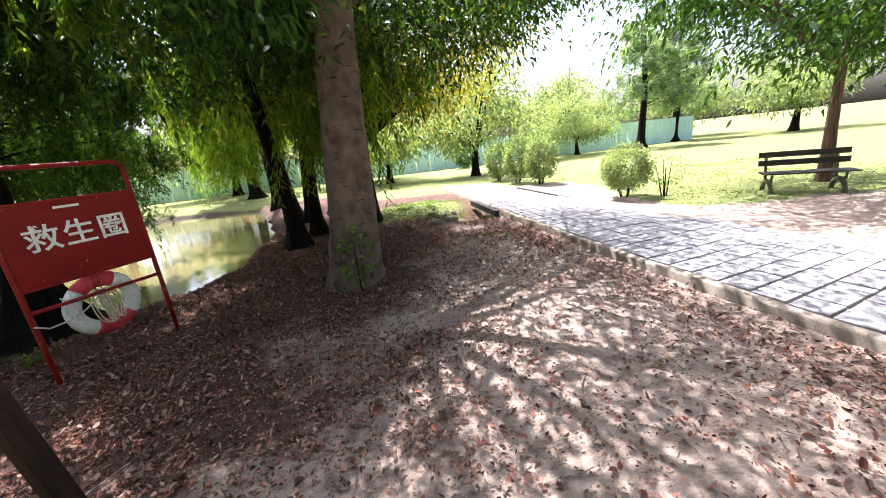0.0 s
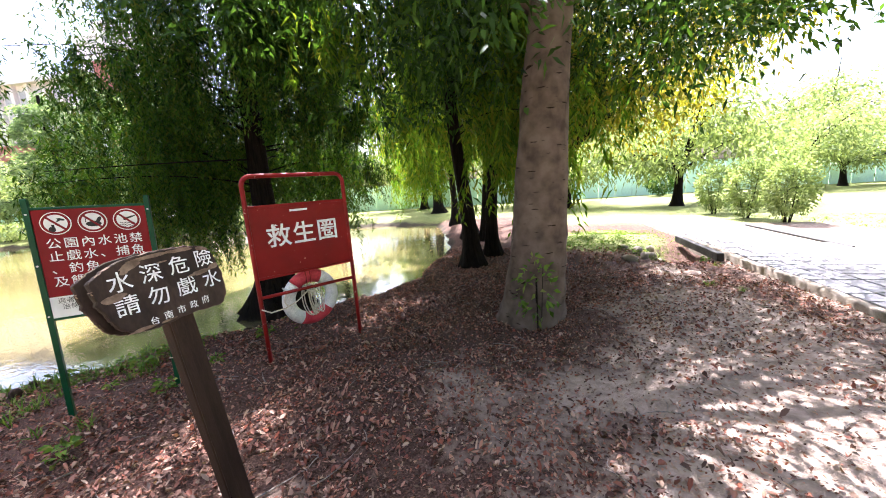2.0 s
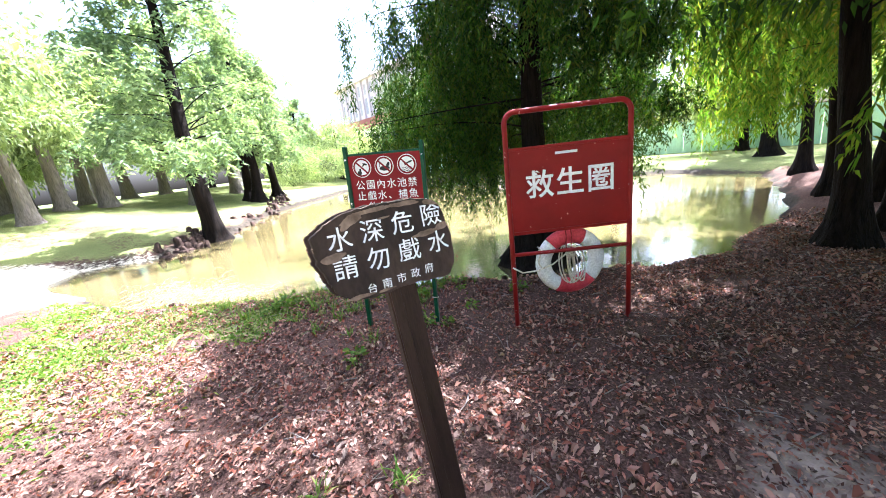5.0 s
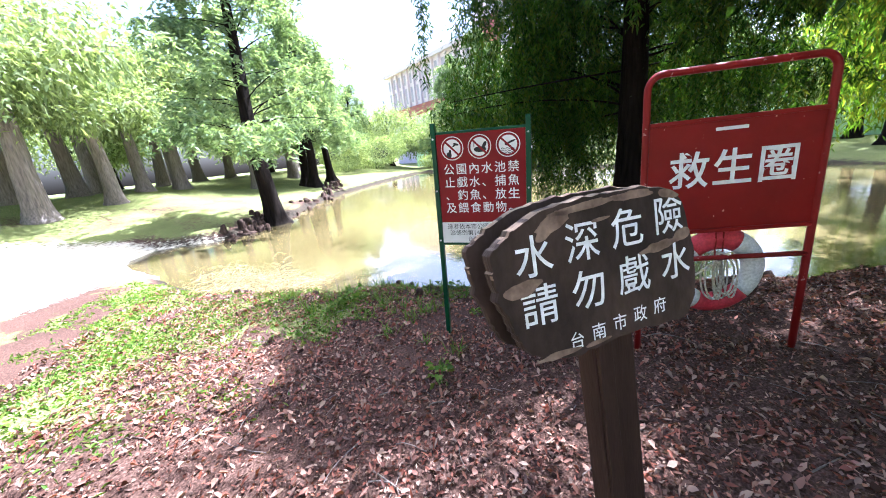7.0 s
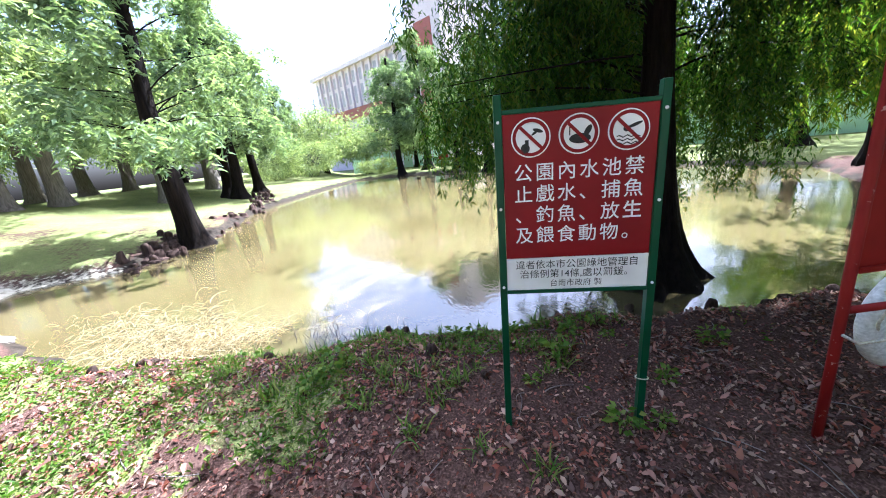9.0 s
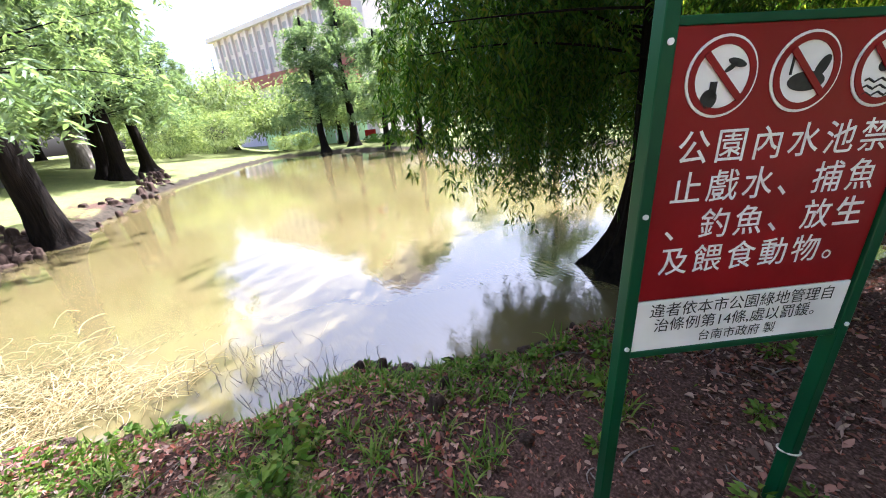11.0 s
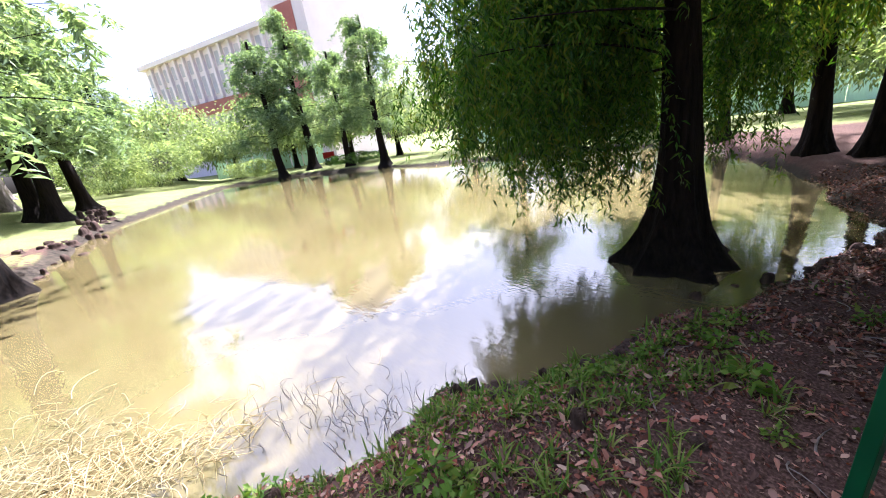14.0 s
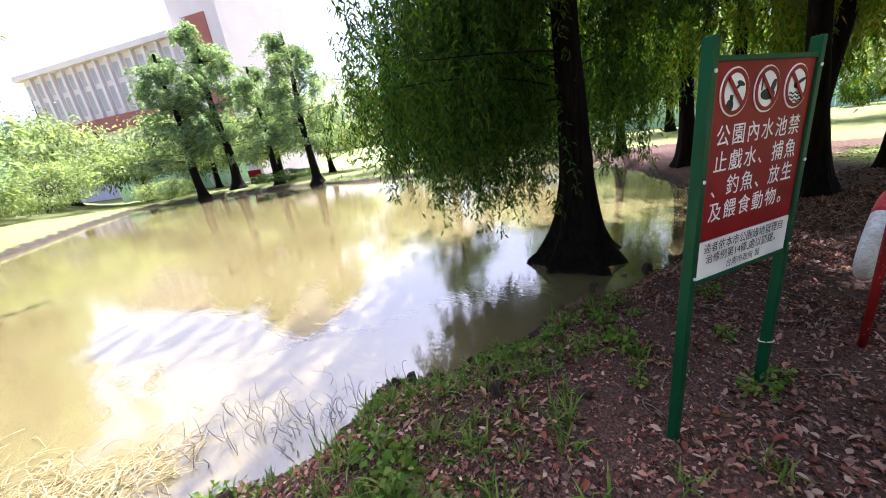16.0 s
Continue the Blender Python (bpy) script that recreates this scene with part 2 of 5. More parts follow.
def np_mesh(name, verts, faces, smooth=False):
    """A mesh from arrays: verts (n, 3), faces (m, 3 or 4)."""
    me = bpy.data.meshes.new(name)
    verts, faces = np.asarray(verts, np.float32), np.asarray(faces, np.int32)
    k = faces.shape[1]
    me.vertices.add(len(verts))
    me.vertices.foreach_set("co", verts.ravel())
    me.loops.add(faces.size)
    me.loops.foreach_set("vertex_index", faces.ravel())
    me.polygons.add(len(faces))
    me.polygons.foreach_set("loop_start", np.arange(0, faces.size, k, dtype=np.int32))
    if smooth:
        me.polygons.foreach_set("use_smooth", np.ones(len(faces), bool))
    me.update(calc_edges=True)
    return me


def thing(name, x, y, z, label, category, group="", rz=0.0):
    o = new(name)
    o.matrix_world = pose(x, y, z, 0, 0, rz)
    return tagged(o, label, category, group)


def box(bm, cx, cy, cz, sx, sy, sz, bevel=0.0, m=None):
    r = bmesh.ops.create_cube(bm, size=1.0)
    for v in r["verts"]:
        v.co = Vector((cx + v.co.x * sx, cy + v.co.y * sy, cz + v.co.z * sz))
    if m is not None:
        bmesh.ops.transform(bm, matrix=m, verts=r["verts"])
    if bevel:
        es = list({e for v in r["verts"] for e in v.link_edges})
        bmesh.ops.bevel(bm, geom=es, offset=bevel, segments=2, affect="EDGES", profile=0.5)
    return bm


def tube_arrays(points, radii, sides=10, wobble=0.0, seed=0):
    """Rings along a line of points: vertices and quads."""
    p, r = np.asarray(points, float), np.asarray(radii, float)
    d = np.gradient(p, axis=0)
    d /= np.linalg.norm(d, axis=1, keepdims=True) + 1e-9
    ref = np.where(np.abs(d[:, 2:3]) > 0.9, np.array([[1.0, 0, 0]]), np.array([[0, 0, 1.0]]))
    a = np.cross(d, ref)
    a /= np.linalg.norm(a, axis=1, keepdims=True) + 1e-9
    b = np.cross(d, a)
    th = np.linspace(0, 2 * np.pi, sides, endpoint=False)
    rg = np.random.default_rng(seed)
    rr = r[:, None] * (1 + wobble * rg.normal(size=(len(p), sides)))
    v = p[:, None] + rr[..., None] * (np.cos(th)[None, :, None] * a[:, None] + np.sin(th)[None, :, None] * b[:, None])
    n = len(p)
    i, j = np.meshgrid(np.arange(n - 1), np.arange(sides), indexing="ij")
    k = (j + 1) % sides
    f = np.stack([i * sides + j, i * sides + k, (i + 1) * sides + k, (i + 1) * sides + j], -1).reshape(-1, 4)
    return v.reshape(-1, 3), f


def joined(pieces):
    vs, fs, n = [], [], 0
    for v, f in pieces:
        vs.append(v)
        fs.append(f + n)
        n += len(v)
    return np.concatenate(vs), np.concatenate(fs)


def leaves(centres, dirs, length, width, rg, droop=0.3):
    """Folded diamond leaves, one island each, at centres, pointing along dirs."""
    c, d = np.asarray(centres, float), np.asarray(dirs, float)
    n = len(c)
    d = d / (np.linalg.norm(d, axis=1, keepdims=True) + 1e-9)
    s = np.cross(d, rg.normal(size=(n, 3)))
    s /= np.linalg.norm(s, axis=1, keepdims=True) + 1e-9
    up = np.cross(s, d)
    L = length * rg.uniform(0.65, 1.3, (n, 1))
    W = width * rg.uniform(0.7, 1.25, (n, 1))
    base = c
    tip = c + d * L
    tip[:, 2] -= droop * L[:, 0]
    mid = c + d * L * 0.45
    left, right = mid + s * W * 0.5 + up * W * 0.18, mid - s * W * 0.5 + up * W * 0.18
    v = np.stack([base, left, tip, right], 1).reshape(-1, 3)
    i = np.arange(n)[:, None] * 4
    return v, np.concatenate([i + np.array([[0, 1, 2]]), i + np.array([[0, 2, 3]])], 1).reshape(-1, 3)


def pipe(bm, pts, r, sides=10):
    v, f = tube_arrays(pts, [r] * len(pts), sides)
    vs = [bm.verts.new(p) for p in v]
    for q in f:
        bm.faces.new([vs[i] for i in q])
    for ring in (vs[:sides], vs[-sides:]):
        bm.faces.new(ring)
    bmesh.ops.recalc_face_normals(bm, faces=bm.faces)
    return bm


def lettering(words):
    """Meshes of words in the built-in font, one unit high, centred."""
    made = {}
    for text in words:
        c = bpy.data.curves.new("text", "FONT")
        c.body, c.align_x, c.align_y, c.extrude, c.resolution_u, c.offset = text, "CENTER", "CENTER", 0.02, 3, 0.0 if len(text) > 1 else 0.013 if text in "救生圈" else 0.004
        made[text] = new("text", c)
    bpy.context.view_layer.update()
    graph = bpy.context.evaluated_depsgraph_get()
    out = {}
    for text, o in made.items():
        out[text] = bpy.data.meshes.new_from_object(o.evaluated_get(graph))
        c = o.data
        bpy.data.objects.remove(o)
        bpy.data.curves.remove(c)
    return out


def glyph(text, m, size, material, parent, name="character"):
    me = GLYPHS[text]
    if not me.materials:
        me.materials.append(material)
    o = new(name, me)
    o.parent = parent
    o.matrix_basis = m @ Matrix.Diagonal((size, size, size * 0.12, 1))
    return o


RED_TEXT, WOOD_A, WOOD_B, WOOD_C = "救生圈", "水深危險", "請勿戲水 ", "台南市政府"
GREEN_ROWS = ("公園內水池禁", "止戲水、捕魚", "、釣魚、放生", "及餵食動物。")
WHITE_ROWS = ("違者依本市公園綠地管理自", "治條例第14條,處以罰鍰。", "台南市政府 製")
GLYPHS = lettering(sorted(set(RED_TEXT + WOOD_A + WOOD_B + WOOD_C + "".join(GREEN_ROWS)) - {" "}) + list(WHITE_ROWS))

# ---- ground and pond ----
WATER_Z = -0.27
POND = np.array([(-8.8, -3.2), (-7.4, -2.0), (-6.4, -0.9), (-6.15, 0.1), (-5.85, 0.95), (-5.5, 1.5), (-5.5, 2.1), (-5.1, 2.8), (-4.8, 3.85), (-4.6, 4.4), (-4.15, 5.4), (-3.7, 6.5), (-3.45, 7.8),
                 (-4.0, 8.9), (-4.5, 10.6), (-5.2, 12.3), (-6.4, 14.0), (-8.0, 16.2), (-9.5, 18.2), (-15, 17.2), (-21.6, 14.0), (-26.5, 14.1),
                 (-36, 9.8), (-38, 6), (-34, 3.7), (-25, -0.3), (-22, -1.2), (-16, -1.7), (-13.8, -2.2), (-12.3, -3.2), (-12.4, -5.2), (-10.6, -5.0)])
KERB = np.array([(0.3, 17.4), (1.36, 14.1), (2.4, 10.45), (3.3, 7.6), (3.77, 6.15), (4.17, 5.05), (4.46, 4.3), (4.68, 3.7), (5.0, 3.0), (5.6, 2.1), (7.0, 0.6)])
PATH_RIGHT = np.array([(2.6, 17.0), (3.35, 14.7), (4.42, 11.4), (5.15, 9.6), (5.7, 8.3), (6.1, 7.2), (6.4, 6.2), (7.0, 5.2), (8.0, 4.0), (9.6, 2.6)])


def pond_distance(x, y):
    """Metres to the pond's shore, negative on the water."""
    x, y = np.asarray(x, float), np.asarray(y, float)
    best, inside = np.full(x.shape, 1e9), np.zeros(x.shape, bool)
    for (ax, ay), (bx, by) in zip(POND, np.roll(POND, -1, 0)):
        t = np.clip(((x - ax) * (bx - ax) + (y - ay) * (by - ay)) / ((bx - ax) ** 2 + (by - ay) ** 2), 0, 1)
        best = np.minimum(best, np.hypot(x - ax - t * (bx - ax), y - ay - t * (by - ay)))
        inside ^= ((ay > y) != (by > y)) & (x < (bx - ax) * (y - ay) / (by - ay + 1e-12) + ax)
    return np.where(inside, -best, best)


def smooth(a, b, v):
    t = np.clip((np.asarray(v, float) - a) / (b - a), 0, 1)
    return t * t * (3 - 2 * t)


def waves(x, y, f, s):
    return np.sin(x * f + s) * np.cos(y * f * 1.13 + 1.7 * s) + 0.5 * np.sin(x * f * 2.3 + y * f * 1.9 + s)


def patches(x, y, f, s):
    """Uneven blotches between -1 and 1, f of them to the metre."""
    x, y = np.asarray(x, float), np.asarray(y, float)
    total, size, scale = 0.0, 1.0, f
    for k in range(4):
        u, v = (x * 0.81 - y * 0.59) * scale + 17.3 * s + 5 * k, (x * 0.59 + y * 0.81) * scale + 9.1 * s
        i, j = np.floor(u), np.floor(v)
        a, b = u - i, v - j
        a, b = a * a * (3 - 2 * a), b * b * (3 - 2 * b)

        def h(p, q):
            r = np.sin(p * 127.1 + q * 311.7 + 31.0 * k) * 43758.5453
            return 2 * (r - np.floor(r)) - 1

        total = total + size * ((h(i, j) * (1 - a) + h(i + 1, j) * a) * (1 - b) + (h(i, j + 1) * (1 - a) + h(i + 1, j + 1) * a) * b)
        size, scale = size * 0.6, scale * 2.1
    return total / 1.5


def ground_z(x, y):
    x, y = np.asarray(x, float), np.asarray(y, float)
    d = pond_distance(x, y) + 0.12 * waves(x, y, 2.1, 0.7) * smooth(30, 12, np.hypot(x + 3, y - 4))
    z = np.where(d > 0, -0.36 + 0.36 * smooth(0, 0.75, d), -0.36 - 0.9 * smooth(0, 1.5, -d))
    z = z + 0.014 * waves(x, y, 1.7, 0.3) + 0.008 * waves(x, y, 5.1, 1.3)
    z = z + smooth(14, 9, np.hypot(x + 1, y - 4)) * (0.022 * patches(x, y, 1.3, 4.0) + 0.012 * patches(x, y, 3.2, 6.0))
    west = smooth(-9.5, -13.5, x)
    z = z + west * np.clip(np.maximum(d - 0.6, 0) * 0.15, 0, 1.5) * smooth(7, 1, y)
    z = z + 0.07 * np.exp(-(((x + 0.85) / 0.5) ** 2 + ((y - 4.1) / 0.35) ** 2))
    z = z - 0.5 * np.exp(-(((x - 1.55) / 0.55) ** 2 + ((y - 11.4) / 0.9) ** 2))
    z = z + 0.16 * np.exp(-(((x + 0.1) / 1.0) ** 2 + ((y - 12.2) / 1.3) ** 2))
    return z


def gz(x, y):
    return float(ground_z(np.array([x]), np.array([y]))[0])


def line_x(line, y):
    o = np.argsort(line[:, 1])
    return np.interp(y, line[o, 1], line[o, 0])


def cover(x, y):
    """How much grass, leaf litter, mud and ground painted pale as in glaring sun lies at a place."""
    d = pond_distance(x, y)
    w = 0.6 * patches(x, y, 0.55, 2.0)
    grass_near = (0.5 + 1.1 * patches(x, y, 1.6, 0.7)) * smooth(2.3, 0.7, y + 0.55 * (x + 4) + w) * smooth(-2.0, -3.5, x + 0.5 * w) * smooth(0.2, 0.7, d)
    lawn = np.maximum(smooth(5.4, 6.3, x - 0.25 * (12 - y) * (y < 12) + w * 0.6) * smooth(8.5, 10.2, y + w), smooth(15, 17, y) * (x > -3))
    mound = np.exp(-(((x + 0.2) / 1.5) ** 2 + ((y - 12.3) / 1.7) ** 2)) * 1.3
    west = smooth(-10, -13, x) * smooth(0.5, 1.6, d)
    grass = np.clip(np.maximum.reduce([grass_near, lawn, mound, west * (0.62 + 0.5 * patches(x, y, 0.4, 3.0)), smooth(18, 22, np.hypot(x, y))]), 0, 1)
    litter = np.clip(smooth(1.7, -1.9, x - 0.22 * (y - 2) + 1.5 * w + 0.9 * patches(x, y, 1.6, 0.5)) * 0.95 + 0.5 * np.exp(-((x - line_x(KERB, y) + 0.4) / 0.45) ** 2), 0, 1)
    mud = np.where(x < -10, smooth(0.9, 0.3, d), smooth(0.55, 0.15, d))
    sunlit_sand = np.clip(smooth(0.6, 1.6, x - line_x(KERB, y)) * smooth(7.5, 6.0, y) + smooth(-3.2, -5.2, y + 0.4 * (x + 6)) * smooth(-14, -11, x) * smooth(-3.5, -4.5, x), 0, 1)
    return np.stack([grass, litter, mud, sunlit_sand], -1)


def grid_axis(a, b, fine, coarse):
    mid = np.arange(a, b, fine)
    step = np.array(coarse)
    return np.concatenate([(a - np.cumsum(step))[::-1], mid, mid[-1] + np.cumsum(step)])


GROW = [0.25, 0.4, 0.6, 0.8] + [1.0] * 45 + [2, 4, 8, 16, 40, 100, 300, 600]


def build_ground():
    gx, gy = grid_axis(-9, 7.5, 0.11, GROW), grid_axis(-3, 13, 0.11, GROW)
    x, y = (a.ravel() for a in np.meshgrid(gx, gy, indexing="ij"))
    z = ground_z(x, y)
    n = len(gy)
    i, j = np.meshgrid(np.arange(len(gx) - 1), np.arange(n - 1), indexing="ij")
    q = (i * n + j).ravel()
    me = np_mesh("ground", np.stack([x, y, z], -1), np.stack([q, q + n, q + n + 1, q + 1], -1), True)
    c = me.color_attributes.new("cover", "FLOAT_COLOR", "POINT")
    c.data.foreach_set("color", cover(x, y).astype(np.float32).ravel())
    tagged(obj("ground", me, M["soil"]), "trodden grey-brown park soil with leaf litter and lawn", "ground", kind="structure")


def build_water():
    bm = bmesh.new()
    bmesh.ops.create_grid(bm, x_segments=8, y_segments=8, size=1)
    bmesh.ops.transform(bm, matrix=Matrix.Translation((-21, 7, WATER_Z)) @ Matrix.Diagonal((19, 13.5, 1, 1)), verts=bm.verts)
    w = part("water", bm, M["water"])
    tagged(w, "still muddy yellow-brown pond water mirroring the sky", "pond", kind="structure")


def resample(line, step):
    seg = np.hypot(*np.diff(line, axis=0).T)
    s = np.concatenate([[0], np.cumsum(seg)])
    t = np.arange(0, s[-1], step)
    return np.stack([np.interp(t, s, line[:, 0]), np.interp(t, s, line[:, 1])], -1)


def rounded(line, times=2):
    for _ in range(times):
        a, b = line[:-1] * 0.75 + line[1:] * 0.25, line[:-1] * 0.25 + line[1:] * 0.75
        line = np.concatenate([line[:1], np.stack([a, b], 1).reshape(-1, 2), line[-1:]])
    return line


def build_path():
    """A raised paved footpath with a concrete kerb; the pavers are laid at the end of the file."""
    s = np.linspace(0, 1, 61)

    def along(line, t):
        seg = np.hypot(*np.diff(line, axis=0).T)
        a = np.concatenate([[0], np.cumsum(seg)]) / seg.sum()
        return np.stack([np.interp(t, a, line[:, 0]), np.interp(t, a, line[:, 1])], -1)

    l, r = along(rounded(KERB), s), along(rounded(PATH_RIGHT), s)
    v = np.concatenate([np.c_[l, np.full(61, 0.1)], np.c_[r, np.full(61, 0.1)], np.c_[r, np.full(61, -0.1)], np.c_[l, np.full(61, -0.1)]])
    i = np.arange(60)
    f = np.concatenate([np.stack([i + a * 61, i + 1 + a * 61, i + 1 + b * 61, i + b * 61], -1) for a, b in ((1, 0), (2, 1), (0, 3))])
    tagged(obj("pavement", np_mesh("pavement", v, f), M["concrete"]), "pale concrete bed of the raised park footpath", "footpath", kind="structure")
    d = np.gradient(l, axis=0)
    nrm = np.stack([d[:, 1], -d[:, 0]], -1) / np.hypot(d[:, 0], d[:, 1])[:, None]
    prof = [(-0.015, -0.25), (-0.01, 0.1), (0.008, 0.122), (0.08, 0.13), (0.095, 0.12), (0.095, -0.25)]
    rows = np.stack([np.c_[l - nrm * a, np.full(61, b)] for a, b in prof], 1).reshape(-1, 3)
    rows[:, 2] += 0.012 * waves(rows[:, 0], rows[:, 1], 3.0, 0.4)
    k = len(prof)
    a, b = np.meshgrid(np.arange(60), np.arange(k - 1), indexing="ij")
    q = (a * k + b).ravel()
    tagged(obj("kerb", np_mesh("kerb", rows, np.stack([q, q + 1, q + k + 1, q + k], -1)), M["concrete"]),
           "worn low concrete kerb along the footpath", "kerb", kind="structure")
    bm = bmesh.new()
    box(bm, 0, 0, 0, 0.1, 3.6, 0.12, 0.01)
    o = tagged(part("edge_strip", bm, M["darkstrip"]), "dark timber edging strip beside the footpath", "edging")
    o.matrix_world = pose(3.87, 13.1, 0.08, 0, 0, 17.5)
    return l, r


build_ground()
build_water()
LEFT, RIGHT = build_path()


# ---- signs ----
def plane(origin, u, up=(0, 0, 1)):
    """A frame with x along u, y up and z out of the face."""
    u, up = Vector(u).normalized(), Vector(up)
    n = u.cross(up).normalized()
    v = n.cross(u)
    m = Matrix((u, v, n)).transposed().to_4x4()
    m.translation = origin
    return m


def red_sign():
    s = new("life_buoy_sign")
    s.matrix_world = plane((-2.265, 4.352, 0), (0.329, 1.067, 0))
    tagged(s, "worn red metal pipe frame with a red life-buoy board", "sign")
    w, top, r = 0.56, 2.08, 0.024
    pts = [(-w, -0.25, 0), (-w, 0.6, 0), (-w, top - 0.1, 0)]
    pts += [(-w + 0.1 - 0.1 * math.cos(a), top - 0.1 + 0.1 * math.sin(a), 0) for a in np.linspace(0.2, math.pi / 2, 6)]
    pts += [(-x, y, 0) for x, y, _ in pts[::-1]]
    part("pipe_frame", pipe(bmesh.new(), pts, r), M["redpipe"], s, smooth=True)
    part("cross_bar", pipe(bmesh.new(), [(-w, 0.775, 0.004), (w, 0.765, 0.004)], 0.019), M["redpipe"], s, "worn grey-red cross bar", True)
    part("board", box(bmesh.new(), 0, 1.37, 0, 2 * w - 0.03, 0.8, 0.012, 0.004), M["red"], s)
    for y in (0.985, 1.757):
        part("board_rail", box(bmesh.new(), 0, y, 0.016, 2 * w - 0.035, 0.03, 0.014, 0.004), M["red"], s)
    part("paper_strip", box(bmesh.new(), -0.02, 1.69, 0.009, 0.2, 0.022, 0.003), M["white"], s, "torn white paper strip")
    for i, c in enumerate(RED_TEXT):
        glyph(c, pose(-0.27 + 0.28 * i, 1.41, 0.009), 0.265, M["white"], s)
    for k, x in enumerate((-0.04, 0.01)):
        part("hanger", pipe(bmesh.new(), [(x, 0.985, -0.02), (x + 0.01, 0.9, -0.03), (x, 0.78, -0.01)], 0.006, 6), M["redpipe"], s)


def life_buoy():
    """A ring of four white and four red stretches, hung behind the cross bar, with its coiled line."""
    m = plane((-2.265, 4.352, 0), (0.329, 1.067, 0)) @ pose(0.02, 0.625, -0.1, 4, 0, 8)
    s = new("life_buoy")
    s.matrix_world = m
    tagged(s, "red and white ring life buoy with coiled rope", "life buoy")
    R, r = 0.265, 0.078
    spans = [(55, 125, 1), (125, 235, 0), (235, 310, 1), (310, 415, 0)]
    for a0, a1, red in spans:
        bm = bmesh.new()
        rad = r * (1.03 if red else 1.0)
        pts = [(R * math.cos(radians(a)), R * math.sin(radians(a)), 0) for a in np.linspace(a0, a1, 14)]
        pipe(bm, pts, rad, 14)
        bmesh.ops.scale(bm, vec=(1, 1, 0.72), verts=bm.verts)
        part("red_band" if red else "ring_segment", bm, M["buoy_red" if red else "buoy_white"], s, smooth=True)
    rg = np.random.default_rng(5)
    for k in range(7):
        x = -0.05 + 0.02 * k
        a = np.linspace(0, 2 * math.pi, 22)
        w, h = 0.03 + 0.05 * rg.random(), 0.15 + 0.06 * rg.random()
        pts = [(x + w * math.cos(t), 0.02 - 0.07 * rg.random() * 0.2 + h * math.sin(t) - 0.03, 0.04 + 0.012 * k * 0.5 + 0.004 * math.sin(3 * t)) for t in a]
        part("rope_loop", pipe(bmesh.new(), pts, 0.007, 6), M["rope"], s, smooth=True)
    tie = [(-0.58, 0.12, 0.12), (-0.5, 0.05, 0.13), (-0.35, 0.04, 0.14), (-0.2, 0.06, 0.12), (-0.05, 0.12, 0.09), (0.0, 0.15, 0.08)]
    part("rope_tie", pipe(bmesh.new(), tie, 0.008, 6), M["rope"], s, smooth=True)
    part("rope_knot", pipe(bmesh.new(), [(0.05 * math.cos(t), 0.15 + 0.035 * math.sin(t), 0.08 + 0.02 * math.sin(2 * t)) for t in np.linspace(0, 12, 40)], 0.009, 6), M["rope"], s, smooth=True)
    part("grab_line", pipe(bmesh.new(), [(-0.3 + 0.02 * math.sin(k), 0.25 - 0.035 * k, 0.05 + 0.02 * math.sin(k * 0.5)) for k in range(9)], 0.007, 6), M["rope"], s, smooth=True)


def ring(bm, x, y, z, r0, r1, n=40, h=0.003):
    a = [2 * math.pi * i / n for i in range(n)]
    rows = [[bm.verts.new((x + r * math.cos(t), y + r * math.sin(t), z + dz)) for t in a] for r, dz in ((r0, 0), (r0, h), (r1, h), (r1, 0))]
    for p, q in zip(rows, rows[1:]):
        for i in range(n):
            bm.faces.new((p[i], q[i], q[(i + 1) % n], p[(i + 1) % n]))
    return bm


def disc(bm, x, y, z, rx, ry, n=32, h=0.003, turn=0.0):
    a = [2 * math.pi * i / n for i in range(n)]
    c, s = math.cos(turn), math.sin(turn)
    pts = [(rx * math.cos(t), ry * math.sin(t)) for t in a]
    top = [bm.verts.new((x + p * c - q * s, y + p * s + q * c, z + h)) for p, q in pts]
    low = [bm.verts.new((v.co.x, v.co.y, z)) for v in top]
    bm.faces.new(top)
    for i in range(n):
        bm.faces.new((low[i], low[(i + 1) % n], top[(i + 1) % n], top[i]))
    return bm


